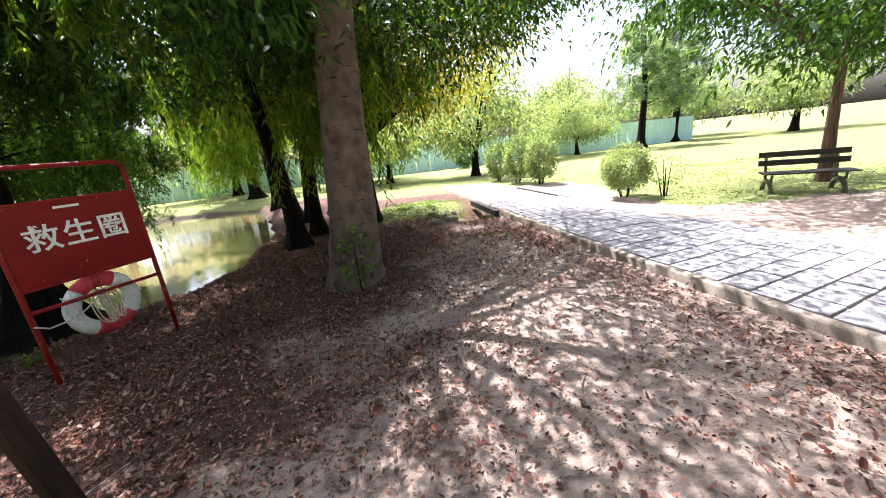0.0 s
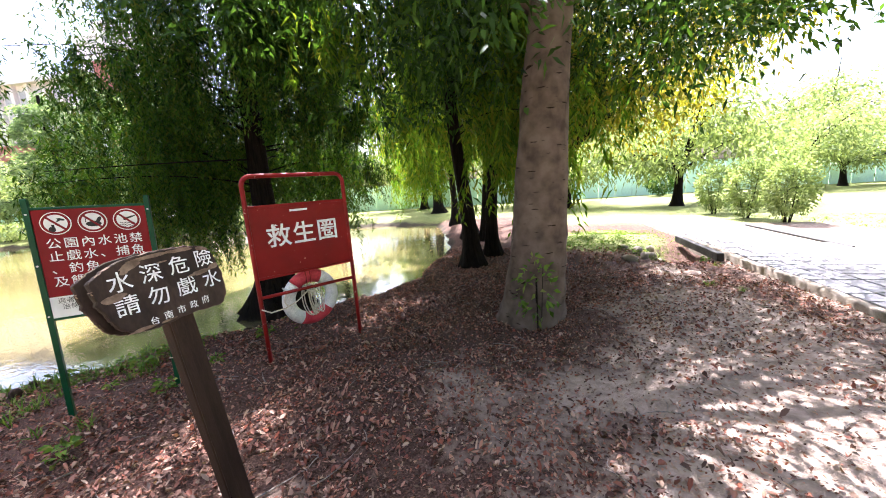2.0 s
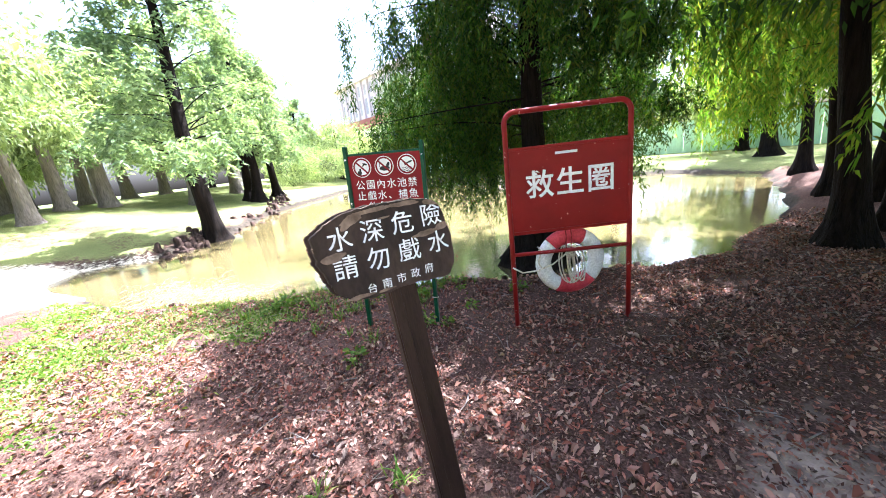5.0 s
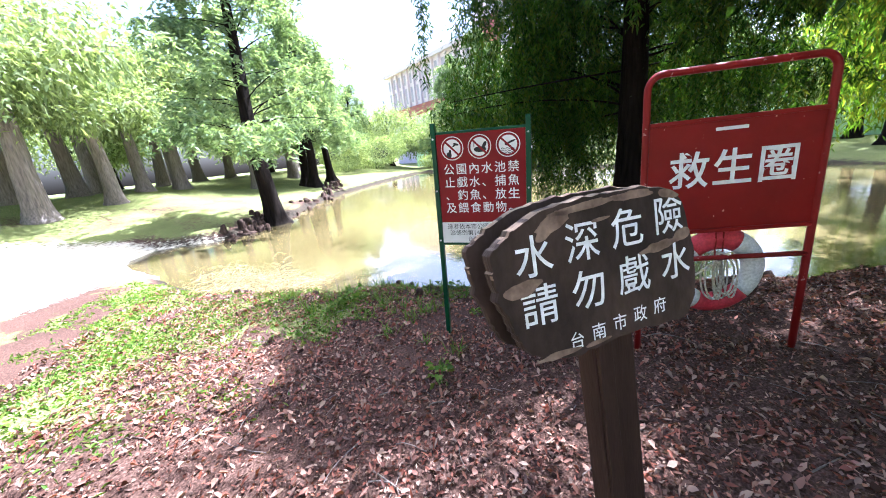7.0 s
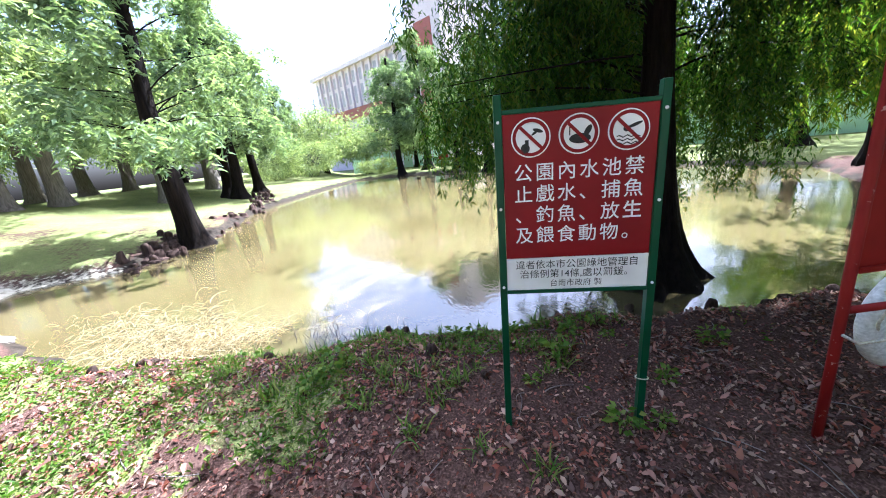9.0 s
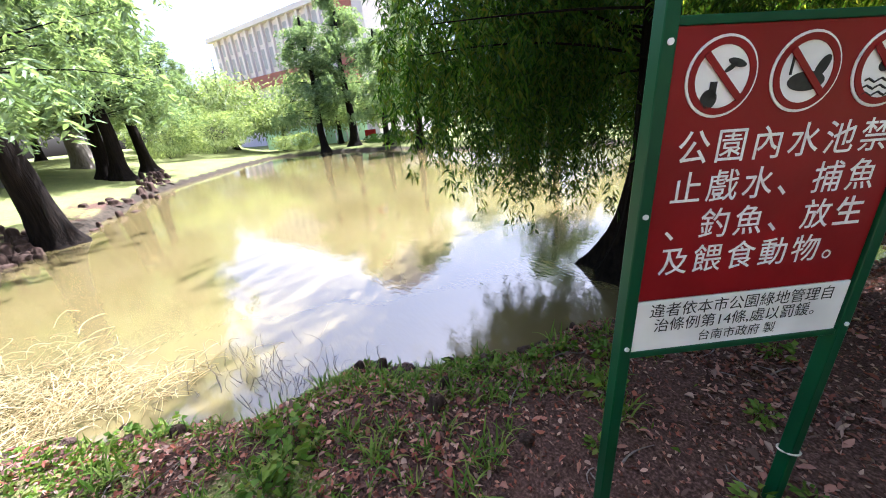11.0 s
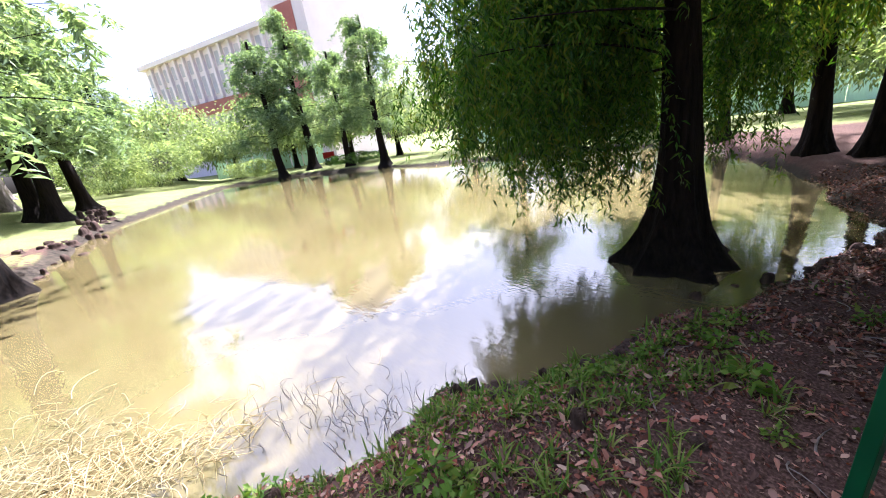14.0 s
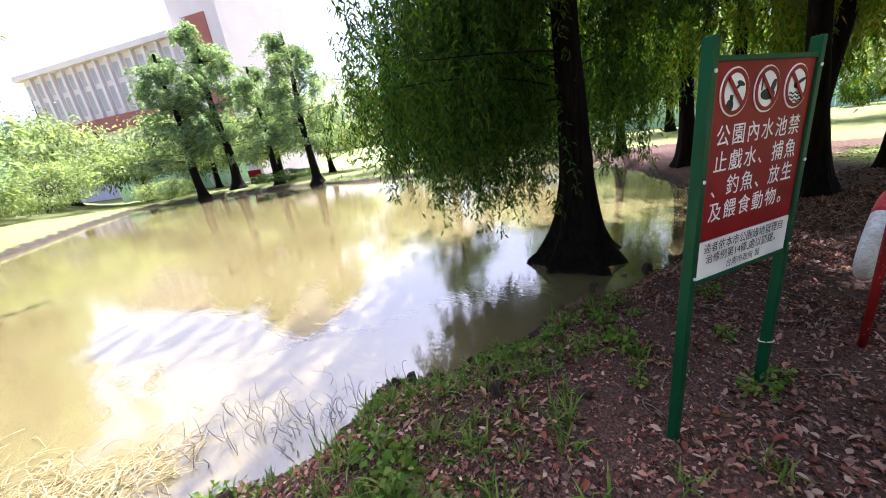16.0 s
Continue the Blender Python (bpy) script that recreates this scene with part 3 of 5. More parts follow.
def green_sign():
    s = new("park_rules_sign")
    s.matrix_world = plane((-3.127, 2.757, 0), (0.345, 0.69, -0.026), (0.018, 0.03, 1))
    tagged(s, "red and white park rules board between two green posts", "sign")
    w = 0.385
    for x in (-w - 0.012, w + 0.012):
        bm = box(bmesh.new(), x, 0.83, -0.005, 0.04, 2.28, 0.05, 0.004)
        part("post", bm, M["green"], s)
    part("red_panel", box(bmesh.new(), 0, 1.495, 0, 2 * w - 0.02, 0.76, 0.014, 0.002), M["red2"], s)
    part("white_panel", box(bmesh.new(), 0, 1.018, 0.001, 2 * w - 0.02, 0.188, 0.014, 0.002), M["white"], s, "white panel with small black print")
    for y in (1.885, 0.915):
        part("rail", box(bmesh.new(), 0, y, 0, 2 * w - 0.016, 0.022, 0.03, 0.003), M["green"], s)
    for y in (0.95, 1.4, 1.84):
        for x in (-w - 0.012, w + 0.012):
            part("bolt", disc(bmesh.new(), x, y, 0.021, 0.008, 0.008, 10, 0.005), M["white"], s)
    part("wire_tie", pipe(bmesh.new(), [(w + 0.012 + 0.034 * math.cos(t), 0.33 + 0.01 * math.sin(t), -0.005 + 0.036 * math.sin(t)) for t in np.linspace(0, 6.28, 16)], 0.004, 6), M["rope"], s)
    z = 0.008
    for k, x in enumerate((-0.235, 0.0, 0.235)):
        y, r = 1.755, 0.098
        part("pictogram", disc(bmesh.new(), x, y, z, r, r), M["white"], s, "white round pictogram ground")
        part("prohibition_ring", ring(bmesh.new(), x, y, z + 0.003, r * 0.76, r * 0.93), M["red2"], s)
        figures = []

        def fresh():
            figures.append(bmesh.new())
            return figures[-1]

        if k == 0:
            disc(fresh(), x - 0.028, y - 0.052, z + 0.003, 0.022, 0.024)
            box(fresh(), x - 0.02, y - 0.03, z + 0.0045, 0.018, 0.04, 0.003)
            disc(fresh(), x + 0.035, y + 0.032, z + 0.003, 0.026, 0.009, 16, 0.003, -0.3)
            disc(fresh(), x + 0.02, y + 0.022, z + 0.003, 0.02, 0.006, 16, 0.003, 0.6)
        elif k == 1:
            disc(fresh(), x + 0.005, y - 0.022, z + 0.003, 0.052, 0.024)
            disc(fresh(), x + 0.042, y + 0.012, z + 0.003, 0.014, 0.03, 16, 0.003, -0.5)
            box(fresh(), x - 0.045, y + 0.02, z + 0.0045, 0.005, 0.05, 0.003)
        else:
            for q in range(3):
                pts = [(x - 0.055 + 0.01 * i, y - 0.03 - 0.017 * q + 0.005 * math.sin(i * 1.6), z + 0.004) for i in range(12)]
                pipe(fresh(), pts, 0.0028, 5)
            disc(fresh(), x - 0.01, y + 0.005, z + 0.003, 0.016, 0.014)
            disc(fresh(), x + 0.025, y + 0.02, z + 0.003, 0.04, 0.008, 16, 0.003, 0.35)
        for bm in figures:
            part("pictogram_figure", bm, M["black"], s)
        part("prohibition_bar", box(bmesh.new(), 0, 0, 0, 0.155, 0.016, 0.003, 0, pose(x, y, z + 0.0085, 0, 0, -45)), M["red2"], s)
    for row, text in enumerate(GREEN_ROWS):
        for i, c in enumerate(text):
            if c != " ":
                glyph(c, pose(-0.275 + 0.11 * i, 1.575 - 0.112 * row, 0.0085), 0.098, M["white"], s)
    for row, text in enumerate(WHITE_ROWS):
        glyph(text, pose(0.0, 1.072 - 0.056 * row, 0.0095), (0.0545, 0.0545, 0.045)[row], M["black"], s, "line_of_print")


def slab(bm, outline, z0, z1, lip=0.012):
    """A plate with an uneven outline and broken edges."""
    rows = [[(x * (1 - lip), y * (1 - lip), z0), (x, y, z0 + 0.006), (x, y, z1 - 0.006), (x * (1 - lip), y * (1 - lip), z1)] for x, y in outline]
    vs = [[bm.verts.new(p) for p in r] for r in rows]
    n = len(vs)
    for i in range(n):
        for j in range(3):
            f = bm.faces.new((vs[i][j], vs[(i + 1) % n][j], vs[(i + 1) % n][j + 1], vs[i][j + 1]))
            worn = outline[i][1] + 0.06 * math.sin(i * 1.7) + 0.05 * math.sin(i * 0.6 + j)
            f.material_index = 1 if worn > (0.16 if j == 1 else 0.12) else 0
    bm.faces.new([v[3] for v in vs])
    bm.faces.new([v[0] for v in vs][::-1])
    return bm


def wood_sign():
    u, up = Vector((-0.16, 0.987, 0.0)), Vector((-0.15, -0.024, 0.988))
    centre = Vector((-0.845, 2.476, 1.429))
    m = plane(centre, u, up)
    s = new("deep_water_sign")
    s.location = (-0.811, 2.605, 0)
    tagged(s, "carved brown plank sign with white writing on a brown post", "sign")
    inv = Matrix.Translation((0.811, -2.605, 0))
    rg = np.random.default_rng(9)
    rough = [(-0.31, 0.06), (-0.312, 0.108), (-0.266, 0.132), (-0.232, 0.162), (-0.17, 0.18), (-0.092, 0.191), (0.0, 0.195), (0.086, 0.196), (0.163, 0.188),
             (0.235, 0.162), (0.252, 0.09), (0.266, 0.025), (0.27, -0.045), (0.262, -0.125), (0.215, -0.166), (0.1, -0.158), (0.02, -0.16), (-0.08, -0.17),
             (-0.16, -0.174), (-0.24, -0.145), (-0.268, -0.1), (-0.28, -0.062), (-0.305, 0.0)]
    line = rounded(np.array(rough + rough[:1]), 2)[:-1] + rg.normal(size=(len(rounded(np.array(rough + rough[:1]), 2)) - 1, 2)) * 0.002
    for name, z0, z1, k, mt, lb in (("front_board", -0.036, 0.0, 1.0, "plaque", ""), ("core", -0.1, -0.036, 0.84, "plaque_core", "core coloured black as the shade of the gap"), ("back_board", -0.125, -0.1, 1.04, "plaque", "pale-edged back board")):
        o = part(name, slab(bmesh.new(), line * k, z0, z1), M[mt], s, lb)
        o.data.materials.append(M["plaque_core" if name == "core" else "plaque_edge"])
        o.matrix_basis = inv @ m
    for k, (x, y, a, b, t) in enumerate(((-0.15, 0.145, 0.055, 0.02, 0.5), (-0.06, 0.172, 0.1, 0.009, 0.08), (0.08, 0.177, 0.07, 0.01, 0.0), (-0.245, 0.015, 0.045, 0.018, 0.15), (0.19, 0.165, 0.035, 0.01, -0.3), (-0.17, -0.155, 0.06, 0.008, 0.05), (0.15, 0.04, 0.06, 0.012, 0.1), (0.225, 0.055, 0.03, 0.014, 0.3), (-0.02, 0.135, 0.03, 0.004, 0.1), (-0.06, -0.153, 0.04, 0.005, 0.1))):
        bm = disc(bmesh.new(), x, y, 0.0, a, b, 23, 0.0015, t)
        for v in bm.verts:
            q = 1 + 0.45 * noise.noise(Vector((v.co.x * 30, v.co.y * 60, k)))
            v.co.x, v.co.y = x + (v.co.x - x) * q, y + (v.co.y - y) * q
        o = part("chipped_patch", bm, M["plaque_edge"], s, "pale chipped paint")
        o.matrix_basis = inv @ m
    for text, x0, dx, y0, dy, size in ((WOOD_A, -0.205, 0.131, 0.088, 0.01, 0.1), (WOOD_B, -0.203, 0.134, -0.024, 0.0075, 0.1), (WOOD_C, -0.118, 0.0635, -0.125, 0.006, 0.043)):
        for i, c in enumerate(text):
            if c != " ":
                glyph(c, inv @ m @ pose(x0 + dx * i, y0 + dy * i - 0.012, 0.001, 0, 0, 0), size, M["white"], s)
    top = m @ Vector((0.0, 0.0, -0.05)) - Vector((-0.811, 2.605, 0))
    foot = Vector((0.0, 0.0, -0.3))
    axis = (top - foot).normalized()
    side = Vector((u.x, u.y, 0)).normalized()
    side = (side - axis * side.dot(axis)).normalized()
    face = side.cross(axis)
    pm = Matrix((side, face, axis)).transposed().to_4x4()
    pm.translation = foot
    o = part("post", box(bmesh.new(), 0, 0, (top - foot).length / 2, 0.128, 0.07, (top - foot).length, 0.006), M["post"], s)
    o.matrix_basis = pm
    o = part("post_batten", box(bmesh.new(), -0.035, 0.039, (top - foot).length / 2 - 0.07, 0.045, 0.012, (top - foot).length - 0.16, 0.003), M["post"], s)
    o.matrix_basis = pm


red_sign()
life_buoy()
green_sign()
wood_sign()

# ---- trees ----
def curve_points(a, b, bend, n=8):
    t = np.linspace(0, 1, n)[:, None]
    return np.asarray(a) * (1 - t) + np.asarray(b) * t + np.asarray(bend) * (4 * t * (1 - t))


def trunk_piece(h, r0, r1, lean, flare, ridges, seed, rise=1.0, sides=28, rings=26):
    """A tapered trunk with a spreading, fluted foot."""
    rg = np.random.default_rng(seed)
    t = np.linspace(0, 1, rings) ** 1.7
    z = t * h
    th = np.linspace(0, 2 * np.pi, sides, endpoint=False)
    ph = rg.uniform(0, 6.28, 3)
    rad = r0 + (r1 - r0) * (z / h) ** 0.8
    foot = np.exp(-z / (0.33 * rise))
    rr = rad[:, None] * (1 + flare * foot[:, None] * (1 + ridges * np.sin(7 * th + ph[0])[None] + 0.5 * ridges * np.sin(11 * th + ph[1])[None]))
    rr = rr * (1 + 0.04 * np.sin(3 * th[None] + z[:, None] * 2 + ph[2]) + 0.02 * rg.normal(size=rr.shape))
    sway = 0.05 * h / 6 * np.stack([np.sin(z * 0.9 + ph[0]) - np.sin(ph[0]), np.cos(z * 0.7 + ph[1]) - np.cos(ph[1])], -1)
    cx, cy = lean[0] * z + sway[:, 0], lean[1] * z + sway[:, 1]
    v = np.stack([cx[:, None] + rr * np.cos(th), cy[:, None] + rr * np.sin(th), np.repeat((z - 0.35 * (t < 1e-9))[:, None], sides, 1)], -1)
    i, j = np.meshgrid(np.arange(rings - 1), np.arange(sides), indexing="ij")
    k = (j + 1) % sides
    f = np.stack([i * sides + j, i * sides + k, (i + 1) * sides + k, (i + 1) * sides + j], -1).reshape(-1, 4)

    def axis(zz):
        return np.array([np.interp(zz, z, cx), np.interp(zz, z, cy), zz])

    return (v.reshape(-1, 3), f), axis


def put_tree(name, x, y, label, group, trunk, crown, bark, leaf, category="tree"):
    s = thing(name, x, y, max(gz(x, y), WATER_Z - 0.08) - 0.03, label, category, group)
    obj("trunk", np_mesh("trunk", *trunk[0], True), bark, s)
    for limb in trunk[1:]:
        obj("limb", np_mesh("limb", *limb, True), bark, s)
    obj("crown", np_mesh("crown", *crown), leaf, s)
    return s


def cypress(h, r, lean, seed, limbs=26, reach=3.2, low=2.2, strands=500, hang=1.3, frond=(0.16, 0.05), per=38, sector=None, flare=0.9, foot=None, limp=1.0):
    """A bald cypress: fluted foot, sideways limbs and hanging strands of feathery sprays."""
    rg = np.random.default_rng(seed)
    trunk, axis = trunk_piece(h, r, r * 0.25, lean, flare, 0.25, seed, 1.0 if foot is None else 1.5)
    wood, tips = [trunk], []
    for k in range(limbs):
        u = (k + rg.random()) / limbs
        z0 = low + (h - low) * u ** 1.15
        a = rg.uniform(*sector) if sector and k % 9 and u < 0.42 else rg.uniform(0, 2 * np.pi)
        out = reach * (1 - 0.75 * ((z0 - low) / (h - low)) ** 1.5) * rg.uniform(0.7, 1.15)
        rise = rg.uniform(-0.1, 0.35)
        if foot is not None:
            if math.cos(a) > 0.2:
                out *= 0.62
            elif math.sin(a) < -0.25:
                out = min(out, 2.7) if z0 < 3.6 else out * 0.65
            if z0 < 3.6:
                out = min(out, 3.4)
            # High western limbs stretched out of view to throw shade on the water.
            if math.cos(a) < -0.5 and z0 > 5.0:
                out *= 1.9
                rise = rg.uniform(0.3, 0.55)
        p0 = axis(z0)
        p1 = p0 + np.array([np.cos(a) * out, np.sin(a) * out, out * rise])
        pts = curve_points(p0, p1, (rg.normal() * 0.14, rg.normal() * 0.14, out * rg.uniform(0.0, 0.2)), 7)
        wood.append(tube_arrays(pts, np.linspace(max(0.014, r * 0.07), 0.004, 7), 5))
        tips.append(pts)
    tips = np.array(tips)
    pick = rg.integers(0, len(tips), strands)
    t = rg.uniform(0.18, 1.0, strands) ** 0.7 * 6
    i0 = np.minimum(t.astype(int), 5)
    start = tips[pick, i0] * (1 - (t - i0))[:, None] + tips[pick, i0 + 1] * (t - i0)[:, None]
    start = start + rg.normal(size=(strands, 3)) * np.array([0.22, 0.22, 0.1])
    drop = hang * rg.uniform(0.35, 1.25, strands)
    if foot is not None:
        wx, wy = start[:, 0] + foot[0], start[:, 1] + foot[1]
        d = pond_distance(wx, wy)
        least = np.where(d > -0.6, 3.3, 1.1 + 1.2 * np.maximum(0, np.hypot(start[:, 0], start[:, 1]) - 1.9)) + rg.uniform(-0.3, 0.35, strands)
        drop = np.minimum(np.where(d > -0.7, drop, drop * 1.5), start[:, 2] - least)
        ok = drop > 0.15
        start, drop, strands = start[ok], drop[ok], int(ok.sum())
    side = rg.normal(size=(strands, 2)) * 0.28
    s = rg.uniform(0, 1, (strands, per))
    c = start[:, None] + np.stack([side[:, :1] * s ** 0.6, side[:, 1:] * s ** 0.6, -drop[:, None] * s], -1) + rg.normal(size=(strands, per, 3)) * 0.035
    d = rg.normal(size=(strands, per, 3)) * np.array([1.1 - 0.5 * limp, 1.1 - 0.5 * limp, 0.32]) + np.array([0, 0, -0.25 - 0.55 * limp])
    crown = leaves(c.reshape(-1, 3), d.reshape(-1, 3), frond[0], frond[1], rg, 0.25)
    return wood, crown


def broadleaf(h, r, lean, seed, fork=2.2, limbs=9, spread=3.0, clumps=260, per=60, leaf=(0.13, 0.05), clump=0.38, flare=0.5, crown_low=None, flat=0.75, shift=(0, 0), sag=0.0):
    """A broad-crowned tree: forking limbs, twigs and clumps of single leaves with gaps between."""
    rg = np.random.default_rng(seed)
    trunk, axis = trunk_piece(fork + 0.4, r, r * 0.6, lean, flare, 0.12, seed)
    wood, ends = [trunk], []
    base = axis(fork + 0.15)
    low = crown_low if crown_low is not None else fork + 0.3
    for k in range(limbs):
        a = 2 * np.pi * (k + rg.uniform(-0.3, 0.3)) / limbs
        out, z1 = spread * rg.uniform(0.45, 0.95), rg.uniform(max(low, fork + 0.4), h)
        p1 = np.array([base[0] + np.cos(a) * out + shift[0], base[1] + np.sin(a) * out + shift[1], z1])
        pts = curve_points(base, p1, (0, 0, rg.uniform(0.0, 0.5)), 9)
        wood.append(tube_arrays(pts, np.linspace(min(r * 0.45, 0.085), 0.015, 9), 8))
        ends.append(pts[3:])
        own = [wood.pop()]
        for _ in range(4):
            q = pts[rg.integers(3, 9)]
            b = a + rg.normal() * 0.9
            p2 = q + np.array([np.cos(b), np.sin(b), rg.uniform(-0.25, 0.6)]) * spread * rg.uniform(0.2, 0.45)
            sub = curve_points(q, p2, (0, 0, 0.1), 6)
            own.append(tube_arrays(sub, np.linspace(min(r * 0.16, 0.03), 0.006, 6), 5))
            ends.append(sub[1:])
        wood.append(joined(own))
    nodes = np.concatenate(ends)
    centre = nodes[rg.integers(0, len(nodes), clumps)] + rg.normal(size=(clumps, 3)) * np.array([0.45, 0.45, 0.3]) * spread / 3
    centre[:, 2] -= rg.exponential(1.0, clumps) * sag
    if sag:
        low = low + 0.6 * np.maximum(0, np.hypot(centre[:, 0], centre[:, 1]) - 1.6)
    centre[:, 2] = np.maximum(centre[:, 2], low + rg.uniform(-0.2, 0.4, clumps))
    size = clump * rg.uniform(0.5, 1.3, (clumps, 1, 1))
    off = rg.normal(size=(clumps, per, 3)) * size * np.array([1, 1, flat])
    c = centre[:, None] + off
    d = off / (np.linalg.norm(off, axis=2, keepdims=True) + 1e-6) + rg.normal(size=off.shape) * 0.6 + np.array([0, 0, -0.3])
    crown = leaves(c.reshape(-1, 3), d.reshape(-1, 3), leaf[0], leaf[1], rg, 0.3)
    return wood, crown


def near_trees():
    t, c = broadleaf(8.2, 0.40, (0.09, 0.04), 3, 3.6, 16, 5.0, 1200, 56, (0.12, 0.048), 0.37, 0.18, 2.75, 0.7, (0.35, 0.7), 0.55)
    put_tree("shade_tree", -0.2, 6.2, "thick pale scarred trunk with dark green overhanging crown", "", t, c, M["bark_pale"], M["leaf"])
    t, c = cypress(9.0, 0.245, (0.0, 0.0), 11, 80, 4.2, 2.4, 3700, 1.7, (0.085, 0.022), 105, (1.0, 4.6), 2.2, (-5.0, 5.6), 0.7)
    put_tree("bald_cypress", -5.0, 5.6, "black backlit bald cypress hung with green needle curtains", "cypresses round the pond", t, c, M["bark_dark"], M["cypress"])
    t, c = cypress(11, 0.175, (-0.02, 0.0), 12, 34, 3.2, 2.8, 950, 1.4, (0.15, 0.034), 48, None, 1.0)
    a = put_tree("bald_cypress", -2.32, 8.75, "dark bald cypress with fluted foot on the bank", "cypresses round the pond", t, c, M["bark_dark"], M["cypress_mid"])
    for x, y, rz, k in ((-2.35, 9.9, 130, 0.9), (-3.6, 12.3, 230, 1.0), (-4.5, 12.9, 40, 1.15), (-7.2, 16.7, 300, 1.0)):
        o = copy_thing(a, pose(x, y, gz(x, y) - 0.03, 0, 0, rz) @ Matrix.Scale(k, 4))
    t, c = broadleaf(6.0, 0.17, (-0.03, 0.02), 21, 2.0, 9, 3.5, 420, 50, (0.12, 0.05), 0.36, 0.6, None, 0.75, (1.5, 0.2))
    put_tree("ornamental_tree", -1.1, 10.85, "dark forking tree with yellow-green leaves", "", t, c, M["bark_dark"], M["leaf_yellow"])


def far_trees():
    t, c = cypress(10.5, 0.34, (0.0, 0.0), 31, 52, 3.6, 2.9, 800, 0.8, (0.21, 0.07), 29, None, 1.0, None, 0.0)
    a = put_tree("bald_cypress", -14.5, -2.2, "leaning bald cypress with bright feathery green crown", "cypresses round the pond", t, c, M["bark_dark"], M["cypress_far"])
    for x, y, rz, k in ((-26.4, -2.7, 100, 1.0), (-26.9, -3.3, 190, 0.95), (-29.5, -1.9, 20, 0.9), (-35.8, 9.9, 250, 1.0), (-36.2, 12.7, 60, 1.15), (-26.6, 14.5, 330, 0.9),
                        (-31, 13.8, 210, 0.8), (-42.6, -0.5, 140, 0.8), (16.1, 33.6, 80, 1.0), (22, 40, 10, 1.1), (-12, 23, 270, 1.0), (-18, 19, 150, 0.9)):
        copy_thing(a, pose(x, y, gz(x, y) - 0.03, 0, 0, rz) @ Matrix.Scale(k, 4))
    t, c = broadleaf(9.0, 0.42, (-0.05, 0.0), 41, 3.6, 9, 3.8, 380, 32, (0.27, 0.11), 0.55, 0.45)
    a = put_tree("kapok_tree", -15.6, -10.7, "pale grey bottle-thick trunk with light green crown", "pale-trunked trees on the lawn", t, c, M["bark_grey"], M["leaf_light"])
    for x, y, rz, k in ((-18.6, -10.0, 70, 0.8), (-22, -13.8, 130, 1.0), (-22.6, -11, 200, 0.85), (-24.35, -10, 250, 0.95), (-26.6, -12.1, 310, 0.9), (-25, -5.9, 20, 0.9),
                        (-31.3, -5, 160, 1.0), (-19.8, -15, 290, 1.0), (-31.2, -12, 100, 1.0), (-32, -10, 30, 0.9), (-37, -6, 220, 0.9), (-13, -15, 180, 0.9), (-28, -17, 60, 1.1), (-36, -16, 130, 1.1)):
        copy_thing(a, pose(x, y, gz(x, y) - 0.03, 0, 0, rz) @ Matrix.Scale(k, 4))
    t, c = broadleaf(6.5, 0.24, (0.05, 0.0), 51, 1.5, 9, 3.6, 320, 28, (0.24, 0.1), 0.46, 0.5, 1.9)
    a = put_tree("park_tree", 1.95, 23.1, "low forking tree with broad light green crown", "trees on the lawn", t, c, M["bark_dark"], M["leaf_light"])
    # The six from (2.5, -7.5) to (12, 1.5) are unseen, added to block skylight.
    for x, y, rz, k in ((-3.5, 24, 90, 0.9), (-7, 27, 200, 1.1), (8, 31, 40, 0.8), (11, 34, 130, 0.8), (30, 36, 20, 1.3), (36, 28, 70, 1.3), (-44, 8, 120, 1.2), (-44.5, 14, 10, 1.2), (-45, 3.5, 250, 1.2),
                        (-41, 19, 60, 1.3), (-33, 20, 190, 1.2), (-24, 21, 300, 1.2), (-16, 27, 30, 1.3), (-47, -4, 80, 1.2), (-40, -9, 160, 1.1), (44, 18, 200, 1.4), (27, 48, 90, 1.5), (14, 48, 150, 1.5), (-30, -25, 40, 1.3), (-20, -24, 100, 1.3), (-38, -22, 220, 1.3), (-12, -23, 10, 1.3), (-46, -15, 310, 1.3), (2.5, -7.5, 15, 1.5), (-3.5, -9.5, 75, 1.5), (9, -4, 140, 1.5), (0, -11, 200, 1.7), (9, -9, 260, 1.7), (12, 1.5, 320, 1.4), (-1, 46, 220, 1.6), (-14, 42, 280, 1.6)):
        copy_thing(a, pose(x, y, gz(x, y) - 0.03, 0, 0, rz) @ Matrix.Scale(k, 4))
    t, c = broadleaf(6.5, 0.15, (0.02, 0.03), 61, 2.6, 9, 4.4, 520, 46, (0.17, 0.07), 0.45, 0.4, 2.5, 0.7, (-1.0, -0.3))
    put_tree("bench_tree", 10.6, 10.95, "brown leaning tree behind the bench, wide green crown", "", t, c, M["bark_brown"], M["leaf"])


